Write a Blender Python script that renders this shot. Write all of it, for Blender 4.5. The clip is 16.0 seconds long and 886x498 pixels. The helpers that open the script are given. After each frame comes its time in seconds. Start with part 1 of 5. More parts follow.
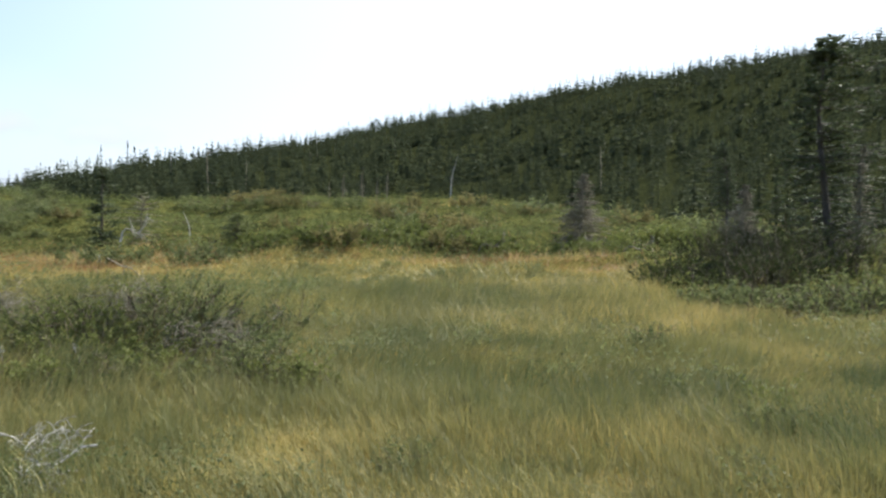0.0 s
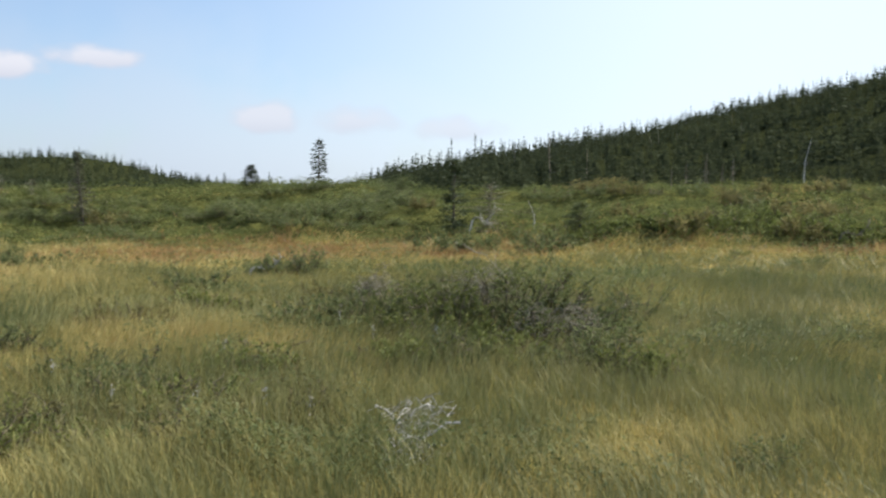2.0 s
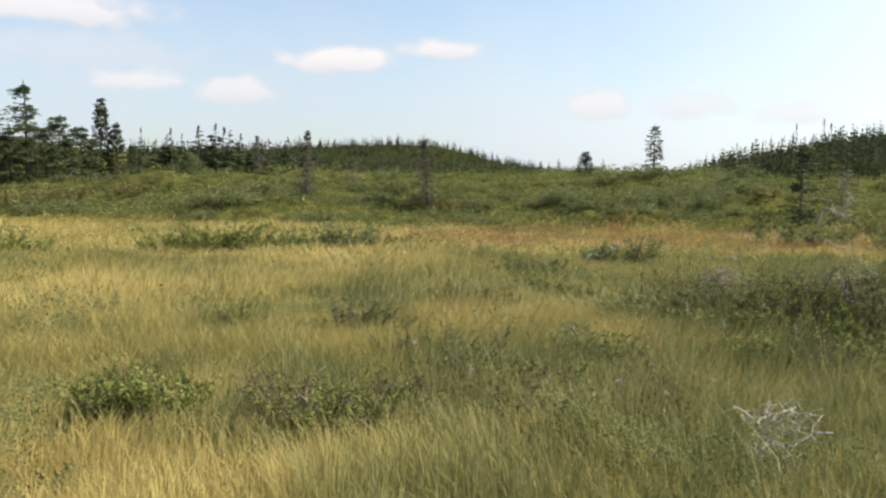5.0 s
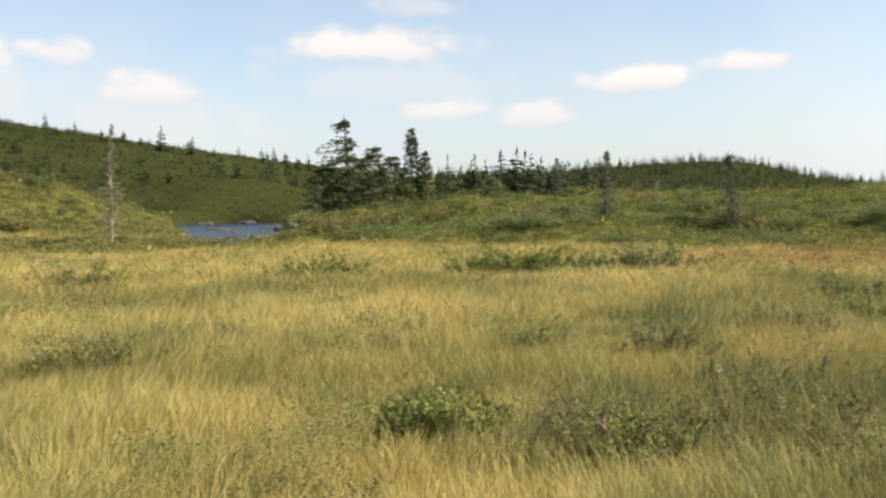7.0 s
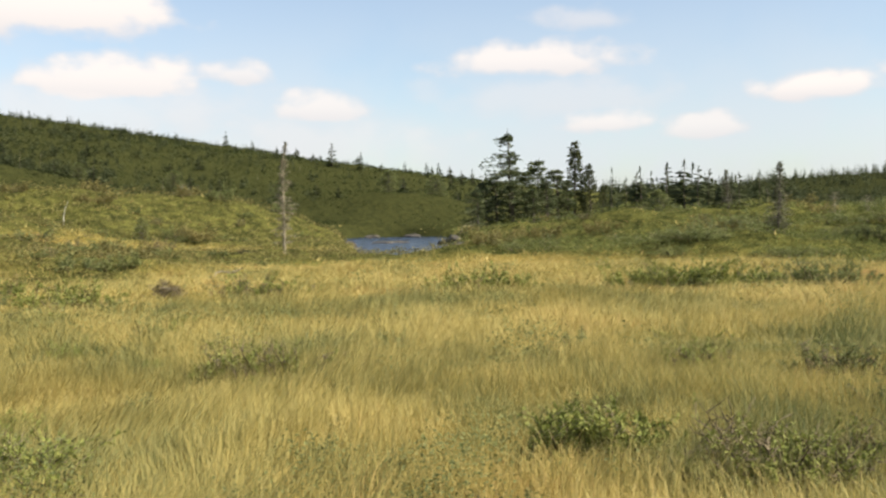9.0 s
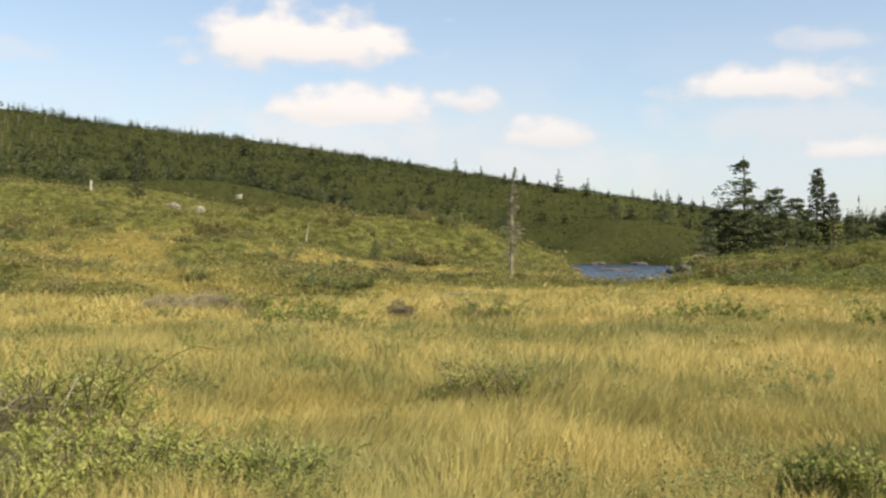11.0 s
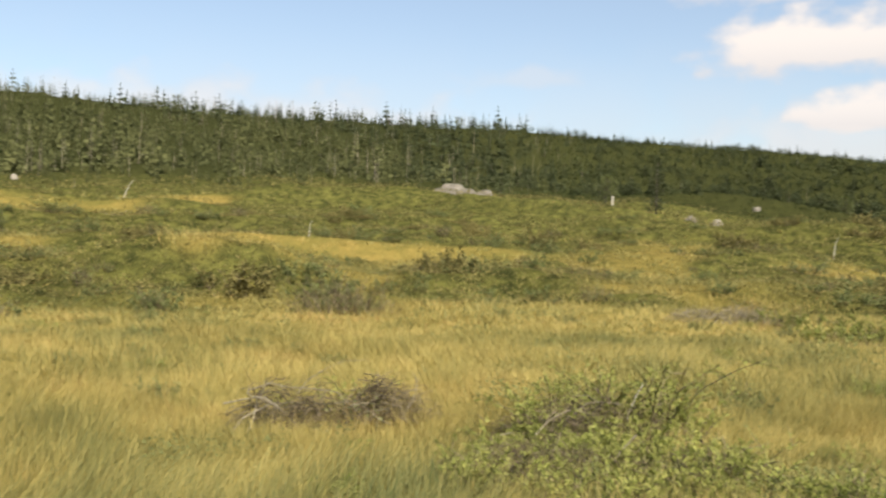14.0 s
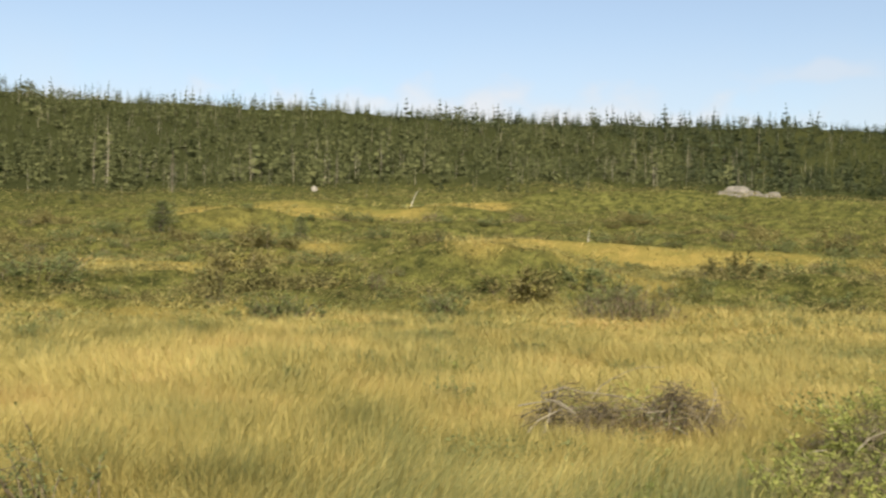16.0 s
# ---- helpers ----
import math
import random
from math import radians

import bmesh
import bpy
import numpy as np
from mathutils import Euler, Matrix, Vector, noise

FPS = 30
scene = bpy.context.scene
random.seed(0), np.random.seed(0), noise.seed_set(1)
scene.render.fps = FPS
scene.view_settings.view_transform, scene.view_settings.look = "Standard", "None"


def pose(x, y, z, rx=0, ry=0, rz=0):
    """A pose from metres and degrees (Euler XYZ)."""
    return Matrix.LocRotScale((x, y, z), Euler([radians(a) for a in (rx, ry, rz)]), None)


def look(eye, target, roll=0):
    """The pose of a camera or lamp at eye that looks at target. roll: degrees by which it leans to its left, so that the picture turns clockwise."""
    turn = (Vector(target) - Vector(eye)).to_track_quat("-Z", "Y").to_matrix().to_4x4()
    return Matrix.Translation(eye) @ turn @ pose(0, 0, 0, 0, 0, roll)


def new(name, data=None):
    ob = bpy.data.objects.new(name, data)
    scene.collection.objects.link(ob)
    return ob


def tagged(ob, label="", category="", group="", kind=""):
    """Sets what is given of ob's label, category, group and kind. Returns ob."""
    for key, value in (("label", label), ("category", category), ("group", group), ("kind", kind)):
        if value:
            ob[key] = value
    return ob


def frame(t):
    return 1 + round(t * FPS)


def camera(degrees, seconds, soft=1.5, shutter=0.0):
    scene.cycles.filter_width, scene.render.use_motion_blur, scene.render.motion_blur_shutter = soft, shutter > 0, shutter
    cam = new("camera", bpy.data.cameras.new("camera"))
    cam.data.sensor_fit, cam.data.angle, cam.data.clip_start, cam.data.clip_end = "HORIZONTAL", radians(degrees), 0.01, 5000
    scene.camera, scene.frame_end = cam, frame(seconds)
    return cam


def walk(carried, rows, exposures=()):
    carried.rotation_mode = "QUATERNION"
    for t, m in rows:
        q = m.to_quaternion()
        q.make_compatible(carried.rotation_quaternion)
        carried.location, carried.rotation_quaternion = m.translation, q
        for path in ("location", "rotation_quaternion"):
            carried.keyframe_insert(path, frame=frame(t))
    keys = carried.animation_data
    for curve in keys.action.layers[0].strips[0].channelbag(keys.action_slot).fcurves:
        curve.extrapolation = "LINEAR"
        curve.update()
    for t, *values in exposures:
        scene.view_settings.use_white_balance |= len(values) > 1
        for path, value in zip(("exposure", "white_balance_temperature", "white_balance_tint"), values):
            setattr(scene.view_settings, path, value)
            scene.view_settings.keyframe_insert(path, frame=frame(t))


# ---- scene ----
cam = camera(49.54, 16.0, soft=2.4, shutter=0.25)
# seconds, x, y, z, yaw, pitch, roll
PATH = [
    (0.0, -0.000, 0.000, 1.601, -8.58, -2.28, -0.57),
    (0.5, -0.020, 0.005, 1.601, -4.15, -2.47, -0.68),
    (1.0, -0.050, 0.050, 1.596, 1.34, -3.08, -0.12),
    (1.5, -0.080, 0.074, 1.587, 6.10, -2.66, 0.11),
    (2.0, -0.100, 0.076, 1.587, 11.48, -3.06, 0.07),
    (2.5, -0.114, 0.046, 1.598, 14.67, -2.93, -0.37),
    (3.0, -0.153, 0.049, 1.593, 18.82, -2.74, -0.23),
    (3.5, -0.170, 0.057, 1.583, 23.33, -2.92, -0.34),
    (4.0, -0.212, 0.062, 1.582, 26.35, -3.61, -0.69),
    (6.5, -0.367, 0.168, 1.622, 42.53, -2.85, 0.76),
    (7.0, -0.334, 0.171, 1.613, 48.71, -2.63, 0.88),
    (7.5, -0.352, 0.232, 1.600, 52.29, -2.30, 0.37),
    (8.0, -0.326, 0.233, 1.603, 53.72, -1.84, 0.24),
    (8.5, -0.291, 0.205, 1.606, 56.67, -1.54, 0.27),
    (9.0, -0.294, 0.209, 1.601, 58.42, -1.66, 0.97),
    (9.5, -0.308, 0.176, 1.609, 62.08, -1.54, 0.33),
    (12.0, -0.386, 0.039, 1.598, 78.40, 0.17, 0.09),
    (12.5, -0.411, -0.030, 1.601, 83.24, -0.27, 0.20),
    (13.0, -0.411, -0.117, 1.607, 90.07, -0.36, -0.22),
    (13.5, -0.427, -0.211, 1.606, 95.82, -0.06, -0.36),
    (14.0, -0.458, -0.287, 1.595, 101.60, 0.38, -0.94),
    (14.5, -0.496, -0.372, 1.593, 108.22, 0.86, -0.80),
    (15.0, -0.446, -0.381, 1.589, 111.22, 1.31, -0.62),
    (15.5, -0.464, -0.407, 1.577, 113.02, 0.91, -0.48),
    (16.0, -0.451, -0.445, 1.578, 117.98, 0.47, -0.89),
]
walk(cam, [(t, pose(x, y, z, 90 + pitch, 0, yaw) @ pose(0, 0, 0, 0, 0, -roll)) for t, x, y, z, yaw, pitch, roll in PATH],
     exposures=[(0.0, 0.70, 5750, 12), (1.5, 0.50, 5800, 12), (3.0, 0.45, 5850, 11), (4.0, 0.54, 6050, 11), (6.5, 0.70, 6650, 11.5), (12.0, 0.63, 6750, 11.5), (16.0, 0.59, 6800, 11.5)])

# ---- sun and sky ----
SUN_BEARING, SUN_HEIGHT = -52.0, 42.0   # degrees left of the first view (minus: right), degrees up


def compass(bearing, d):
    """The place d metres from the first standpoint, bearing in degrees to the left of straight ahead."""
    a = np.radians(bearing)
    return -np.sin(a) * d, np.cos(a) * d


sun_data = bpy.data.lights.new("sun", "SUN")
sun_data.energy, sun_data.angle, sun_data.color = 6.2, radians(0.6), (1.0, 0.91, 0.74)
sx, sy = compass(SUN_BEARING, math.cos(radians(SUN_HEIGHT)))
sun = new("sun", sun_data)
sun.matrix_world = look((sx * 50, sy * 50, math.sin(radians(SUN_HEIGHT)) * 50), (0, 0, 0))


def node(tree, kind, inputs=(), **props):
    n = tree.nodes.new(kind)
    for k, v in props.items():
        setattr(n, k, v)
    for k, v in dict(inputs).items():
        if isinstance(v, bpy.types.NodeSocket):
            tree.links.new(v, n.inputs[k])
        else:
            n.inputs[k].default_value = v
    return n


def calc(tree, op, a, b=0.0, c=0.0):
    return node(tree, "ShaderNodeMath", {0: a, 1: b, 2: c}, operation=op).outputs[0]


def blend(tree, fac, a, b):
    n = node(tree, "ShaderNodeMix", {0: fac, 6: a, 7: b}, data_type="RGBA")
    return n.outputs[2]


def ramp(tree, fac, lo, hi):
    return node(tree, "ShaderNodeMapRange", {0: fac, 1: lo, 2: hi}, interpolation_type="SMOOTHSTEP").outputs[0]


def build_sky():
    world = bpy.data.worlds.new("sky")
    scene.world = world
    world.use_nodes = True
    t = world.node_tree
    t.nodes.clear()
    sky = node(t, "ShaderNodeTexSky", sky_type="NISHITA", sun_disc=False, sun_elevation=radians(SUN_HEIGHT),
               sun_rotation=radians(-SUN_BEARING), air_density=1.0, dust_density=1.2, ozone_density=1.2)
    way = node(t, "ShaderNodeTexCoord").outputs["Generated"]
    sep = node(t, "ShaderNodeSeparateXYZ", {0: way})
    x, y, z = sep.outputs
    bearing = calc(t, "MULTIPLY", calc(t, "ARCTAN2", calc(t, "MULTIPLY", x, -1.0), y), 57.2958)
    height = calc(t, "MULTIPLY", calc(t, "ARCSINE", z), 57.2958)
    # billows that break the clouds' edges, taller than deep
    flat = node(t, "ShaderNodeCombineXYZ", {0: bearing, 1: calc(t, "MULTIPLY", height, 1.5), 2: 0.0}).outputs[0]
    lumps = node(t, "ShaderNodeTexNoise", {"Vector": flat, "Scale": 0.36, "Detail": 3.5, "Roughness": 0.5}).outputs[0]
    puffs = node(t, "ShaderNodeTexVoronoi", {"Vector": flat, "Scale": 0.62}, feature="SMOOTH_F1").outputs[0]
    lumps = calc(t, "ADD", calc(t, "MULTIPLY", lumps, 1.25), calc(t, "MULTIPLY", puffs, 0.45))
    wide = node(t, "ShaderNodeTexNoise", {"Vector": way, "Scale": 7.0, "Detail": 4.0, "Roughness": 0.5}).outputs[0]
    # heaped clouds: bearing, height, half width, half height, density
    heaps = [(80.0, 11.6, 6.4, 2.3, 1.0), (77.3, 8.0, 4.6, 1.8, 0.95), (70.4, 8.6, 2.2, 0.9, 0.8), (65.4, 6.6, 2.8, 1.2, 0.8),
             (52.8, 9.1, 5.4, 1.3, 0.9), (49.8, 11.5, 2.8, 0.9, 0.5), (48.8, 5.5, 2.6, 0.9, 0.8), (43.0, 5.1, 2.4, 1.0, 0.75),
             (37.2, 7.0, 3.0, 1.0, 0.95), (31.2, 7.7, 2.2, 0.9, 0.9), (22.0, 4.4, 2.4, 1.1, 0.75), (16.8, 4.4, 2.8, 1.0, 0.65),
             (10.6, 3.9, 2.6, 0.9, 0.55), (96.5, 10.4, 3.6, 0.8, 0.3), (84.0, 15.9, 6.0, 2.3, 0.9), (78, 6.2, 11.0, 2.6, 0.45), (52, 7.0, 8.0, 1.8, 0.35), (66, 4.5, 9.0, 2.2, 0.4), (119, 7.4, 19.0, 2.6, 0.55), (131, 6.6, 14.0, 2.4, 0.5)]
    cover = 0.0
    lit = 0.0
    for b, h, w, k, dense in heaps:
        u = calc(t, "DIVIDE", calc(t, "SUBTRACT", bearing, b), w)
        v = calc(t, "DIVIDE", calc(t, "SUBTRACT", height, h), k)
        # flat below, heaped above
        deep = calc(t, "MULTIPLY", v, calc(t, "MULTIPLY_ADD", calc(t, "LESS_THAN", v, 0.0), 0.6, 1.0))
        r = calc(t, "SQRT", calc(t, "ADD", calc(t, "MULTIPLY", u, u), calc(t, "MULTIPLY", deep, deep)))
        r = calc(t, "ADD", r, calc(t, "MULTIPLY", calc(t, "SUBTRACT", lumps, 0.84), 1.35))
        m = calc(t, "MULTIPLY", ramp(t, r, 1.22, 0.5 if dense > 0.7 else 0.25), dense)
        lit = calc(t, "MAXIMUM", lit, calc(t, "MULTIPLY", m, ramp(t, v, -0.9, 0.5)))
        cover = calc(t, "MAXIMUM", cover, m)
    # thin veil low over the hills, and towards the sun
    low = calc(t, "MULTIPLY", ramp(t, height, 15.0, 1.5), ramp(t, wide, 0.28, 0.58))
    near_sun = ramp(t, calc(t, "ABSOLUTE", calc(t, "SUBTRACT", bearing, SUN_BEARING)), 93.0, 44.0)
    veil = calc(t, "MAXIMUM", calc(t, "MULTIPLY_ADD", low, 0.6, 0.19), calc(t, "MULTIPLY", near_sun, 0.9))
    blue = node(t, "ShaderNodeVectorMath", {0: sky.outputs[0], 1: (0.1145, 0.118, 0.117)}, operation="MULTIPLY").outputs[0]
    col = blend(t, veil, blue, blend(t, near_sun, (0.468, 0.506, 0.553, 1.0), (0.70, 0.752, 0.758, 1.0)))
    col = blend(t, cover, col, blend(t, lit, (0.52, 0.51, 0.52, 1.0), (0.66, 0.625, 0.6, 1.0)))
    out = node(t, "ShaderNodeBackground", {0: col, 1: 1.0})
    t.links.new(out.outputs[0], node(t, "ShaderNodeOutputWorld").inputs[0])


build_sky()


# ---- materials ----
def material(name, colours, rough=0.8, scale=4.0, fine=40.0, bump=0.3, translucent=0.0, attribute="", spec=0.3, share=0.6):
    """A surface that wanders between the colours: in broad patches, in fine grain, from piece to piece."""
    m = bpy.data.materials.new(name)
    m.use_nodes = True
    t = m.node_tree
    t.nodes.clear()
    at = node(t, "ShaderNodeNewGeometry")
    place = at.outputs["Position"]
    broad = node(t, "ShaderNodeTexNoise", {"Vector": place, "Scale": scale, "Detail": 4.0, "Roughness": 0.6}).outputs[0]
    grain = node(t, "ShaderNodeTexNoise", {"Vector": place, "Scale": fine, "Detail": 3.0}).outputs[0]
    if attribute:
        f = node(t, "ShaderNodeAttribute", attribute_name=attribute).outputs["Fac"]
    else:
        f = at.outputs["Random Per Island"]
    k = calc(t, "ADD", calc(t, "MULTIPLY", f, share), calc(t, "ADD", calc(t, "MULTIPLY", calc(t, "SUBTRACT", broad, 0.5), 1.6 - share), 0.5 - share / 2))
    k = calc(t, "ADD", k, calc(t, "MULTIPLY", calc(t, "SUBTRACT", grain, 0.5), 0.35))
    rmp = node(t, "ShaderNodeValToRGB", {0: k})
    els = rmp.color_ramp.elements
    while len(els) < len(colours):
        els.new(0.5)
    for i, c in enumerate(colours):
        els[i].position = i / (len(colours) - 1)
        els[i].color = (*c, 1)
    col = rmp.outputs[0]
    relief = node(t, "ShaderNodeBump", {"Strength": bump, "Distance": 0.02, "Height": grain})
    surf = node(t, "ShaderNodeBsdfPrincipled", {"Base Color": col, "Roughness": rough, "Specular IOR Level": spec,
                                                "Normal": relief.outputs[0]}).outputs[0]
    if translucent:
        thin = node(t, "ShaderNodeBsdfTranslucent", {"Color": col}).outputs[0]
        surf = node(t, "ShaderNodeMixShader", {0: translucent, 1: surf, 2: thin}).outputs[0]
    t.links.new(surf, node(t, "ShaderNodeOutputMaterial").inputs[0])
    return m


GRASS = material("sedge", [(0.098, 0.124, 0.047), (0.215, 0.208, 0.075), (0.37, 0.316, 0.108), (0.462, 0.374, 0.138), (0.36, 0.228, 0.088), (0.22, 0.13, 0.062)], 0.6, 0.22, 6.0, 0.0, 0.35, "tone", 0.25, 0.75)
LEAF = material("shrub_leaf", [(0.072, 0.09, 0.036), (0.15, 0.176, 0.066), (0.27, 0.285, 0.125)], 0.55, 0.8, 20.0, 0.0, 0.45, "", 0.12)
FRESH_LEAF = material("fresh_leaf", [(0.09, 0.12, 0.03), (0.185, 0.215, 0.056), (0.31, 0.32, 0.10)], 0.6, 1.5, 25.0, 0.0, 0.3, "", 0.15)
SHOOTS = material("young_shoots", [(0.11, 0.14, 0.036), (0.24, 0.27, 0.07), (0.40, 0.405, 0.13)], 0.6, 1.5, 25.0, 0.0, 0.3, "", 0.15)
HEATH = material("heath_leaf", [(0.06, 0.056, 0.026), (0.138, 0.128, 0.05), (0.228, 0.202, 0.08), (0.335, 0.272, 0.12)], 0.7, 0.32, 1.1, 0.0, 0.4, "", 0.05, 0.32)
GREEN_HEATH = material("green_heath_leaf", [(0.04, 0.05, 0.02), (0.092, 0.11, 0.037), (0.152, 0.17, 0.056), (0.225, 0.225, 0.082)], 0.7, 0.32, 1.1, 0.0, 0.4, "", 0.05, 0.32)
# dwarf spruce scrub, dark enough to stand in for cloud shadow on the hill
SCRUB = material("dwarf_spruce_in_cloud_shade", [(0.02, 0.03, 0.012), (0.042, 0.055, 0.02), (0.088, 0.1, 0.036)], 0.75, 0.05, 0.3, 0.0, 0.4, "", 0.05, 0.12)
SPRUCE = material("spruce_needles", [(0.03, 0.04, 0.022), (0.058, 0.07, 0.035), (0.092, 0.103, 0.05)], 0.8, 0.08, 2.0, 0.0, 0.3, "", 0.03, 0.2)
MIXED = material("mixed_wood_needles", [(0.05, 0.06, 0.028), (0.1, 0.11, 0.048), (0.16, 0.164, 0.074)], 0.75, 0.09, 2.0, 0.0, 0.35, "", 0.05, 0.3)
LARCH = material("larch_needles", [(0.045, 0.064, 0.034), (0.088, 0.112, 0.05), (0.145, 0.162, 0.073)], 0.65, 0.4, 5.0, 0.0, 0.25, "", 0.25)
GREY_LARCH = material("sparse_larch_needles", [(0.075, 0.084, 0.05), (0.13, 0.138, 0.082), (0.205, 0.2, 0.13)], 0.7, 0.8, 8.0, 0.0, 0.2, "", 0.2)
BARK = material("bark", [(0.035, 0.03, 0.026), (0.09, 0.078, 0.066), (0.17, 0.15, 0.13)], 0.9, 3.0, 60.0, 0.8)
DEAD = material("weathered_wood", [(0.1, 0.089, 0.061), (0.21, 0.187, 0.136), (0.34, 0.308, 0.235)], 0.85, 4.0, 70.0, 0.8)
PALE = material("bleached_wood", [(0.28, 0.265, 0.235), (0.40, 0.385, 0.345), (0.52, 0.50, 0.45)], 0.8, 4.0, 60.0, 0.6)
TWIG = material("dead_twig", [(0.034, 0.026, 0.014), (0.1, 0.079, 0.046), (0.26, 0.218, 0.148)], 0.85, 6.0, 60.0, 0.5)
ROCK = material("granite", [(0.075, 0.068, 0.058), (0.17, 0.157, 0.138), (0.29, 0.27, 0.24)], 0.9, 0.9, 5.0, 1.0)

WET_ROCK = material("wet_rock", [(0.02, 0.018, 0.015), (0.05, 0.045, 0.038), (0.09, 0.082, 0.07)], 0.55, 1.5, 8.0, 0.8)


def ground_material():
    m = bpy.data.materials.new("bog_ground")
    m.use_nodes = True
    t = m.node_tree
    t.nodes.clear()
    place = node(t, "ShaderNodeNewGeometry").outputs["Position"]
    heath = node(t, "ShaderNodeAttribute", attribute_name="heath").outputs["Fac"]
    wood = node(t, "ShaderNodeAttribute", attribute_name="wood").outputs["Fac"]
    broad = node(t, "ShaderNodeTexNoise", {"Vector": place, "Scale": 0.15, "Detail": 6.0, "Roughness": 0.65}).outputs[0]
    mid = node(t, "ShaderNodeTexNoise", {"Vector": place, "Scale": 1.3, "Detail": 5.0, "Roughness": 0.7}).outputs[0]
    fine = node(t, "ShaderNodeTexNoise", {"Vector": place, "Scale": 12.0, "Detail": 4.0, "Roughness": 0.7}).outputs[0]
    k = calc(t, "ADD", calc(t, "MULTIPLY", broad, 0.6), calc(t, "MULTIPLY", mid, 0.4))
    sedge = blend(t, ramp(t, k, 0.35, 0.65), (0.16, 0.15, 0.04, 1), (0.34, 0.25, 0.075, 1))
    sedge = blend(t, ramp(t, fine, 0.35, 0.75), blend(t, 0.45, sedge, (0.05, 0.045, 0.018, 1)), sedge)
    shrub = blend(t, ramp(t, mid, 0.35, 0.65), (0.035, 0.04, 0.014, 1), (0.12, 0.12, 0.035, 1))
    # floor of woods and scrub, darkened to carry the shade lying over it
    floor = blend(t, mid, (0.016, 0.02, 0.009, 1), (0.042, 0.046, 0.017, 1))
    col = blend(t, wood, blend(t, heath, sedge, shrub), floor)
    h = calc(t, "ADD", mid, calc(t, "MULTIPLY", fine, 0.4))
    relief = node(t, "ShaderNodeBump", {"Strength": 0.9, "Distance": 0.25, "Height": h})
    s = node(t, "ShaderNodeBsdfPrincipled", {"Base Color": col, "Roughness": 1.0, "Specular IOR Level": 0.0, "Normal": relief.outputs[0]})
    t.links.new(s.outputs[0], node(t, "ShaderNodeOutputMaterial").inputs[0])
    return m


def water_material():
    m = bpy.data.materials.new("pond_water")
    m.use_nodes = True
    t = m.node_tree
    t.nodes.clear()
    place = node(t, "ShaderNodeNewGeometry").outputs["Position"]
    rip = node(t, "ShaderNodeTexNoise", {"Vector": place, "Scale": 1.6, "Detail": 4.0, "Roughness": 0.6}).outputs[0]
    relief = node(t, "ShaderNodeBump", {"Strength": 0.85, "Distance": 0.3, "Height": rip})
    s = node(t, "ShaderNodeBsdfPrincipled", {"Base Color": (0.012, 0.02, 0.04, 1), "Roughness": 0.22, "IOR": 1.33, "Specular IOR Level": 0.22, "Normal": relief.outputs[0]})
    t.links.new(s.outputs[0], node(t, "ShaderNodeOutputMaterial").inputs[0])
    return m


# ---- the lie of the land ----
rng = np.random.default_rng(7)


def lattice(x, y, size, seed):
    """Smooth noise from -1 to 1 with lumps of about that size."""
    x, y = np.asarray(x, float) / size, np.asarray(y, float) / size
    i, j = np.floor(x).astype(np.int64), np.floor(y).astype(np.int64)
    u, v = x - i, y - j
    u, v = u * u * (3 - 2 * u), v * v * (3 - 2 * v)

    def rnd(a, b):
        h = (a * 374761393 + b * 668265263 + seed * 974711) & 0x7FFFFFFF
        h = ((h ^ (h >> 13)) * 1274126177) & 0x7FFFFFFF
        return ((h ^ (h >> 16)) & 0xFFFF) / 32767.5 - 1

    return (rnd(i, j) * (1 - u) + rnd(i + 1, j) * u) * (1 - v) + (rnd(i, j + 1) * (1 - u) + rnd(i + 1, j + 1) * u) * v


def step(v, lo, hi):
    w = np.clip((v - lo) / (hi - lo), 0, 1)
    return w * w * (3 - 2 * w)


# heights of the ground along circles round the first standpoint, bearing by bearing
BEARINGS = [-110, -60, -33, -24, -16, -8, 0, 8, 16, 24, 32, 40, 48, 54, 60, 66, 74, 82, 90, 100, 110, 120, 130, 143, 175, 215]
# knolls: bearing, distance, half width, half depth, height
KNOLLS = [(76.5, 65, 9.5, 7.0, 2.4), (68.5, 65, 5.5, 6.5, 1.15), (61, 126, 12, 9, 2.6), (79, 84, 10, 8, 1.8), (84, 128, 16, 11, 2.0), (97, 88, 9, 5, 1.5), (107, 95, 13, 5, 1.7),
          (116, 66, 10, 4, 1.0), (103, 58, 12, 4, 0.9), (128, 62, 10, 4, 1.1), (90, 70, 9, 4, 1.2), (86, 47, 8, 3, 0.45), (122, 44, 8, 3, 0.4), (22, 47, 9, 4, 0.3),
          (15, 44, 6, 4, 0.25), (28, 56, 8, 5, 0.4), (43, 52, 10, 4, 0.6), (36, 46, 6, 3, 0.45), (50, 55, 6, 4, 0.6), (-14, 48, 8, 6, 0.5), (3, 52, 7, 6, 0.5),
          (9, 11.4, 2.0, 1.5, 0.22), (3.5, 10.2, 1.2, 1.0, 0.12), (14.5, 11.6, 1.1, 0.9, 0.12)]
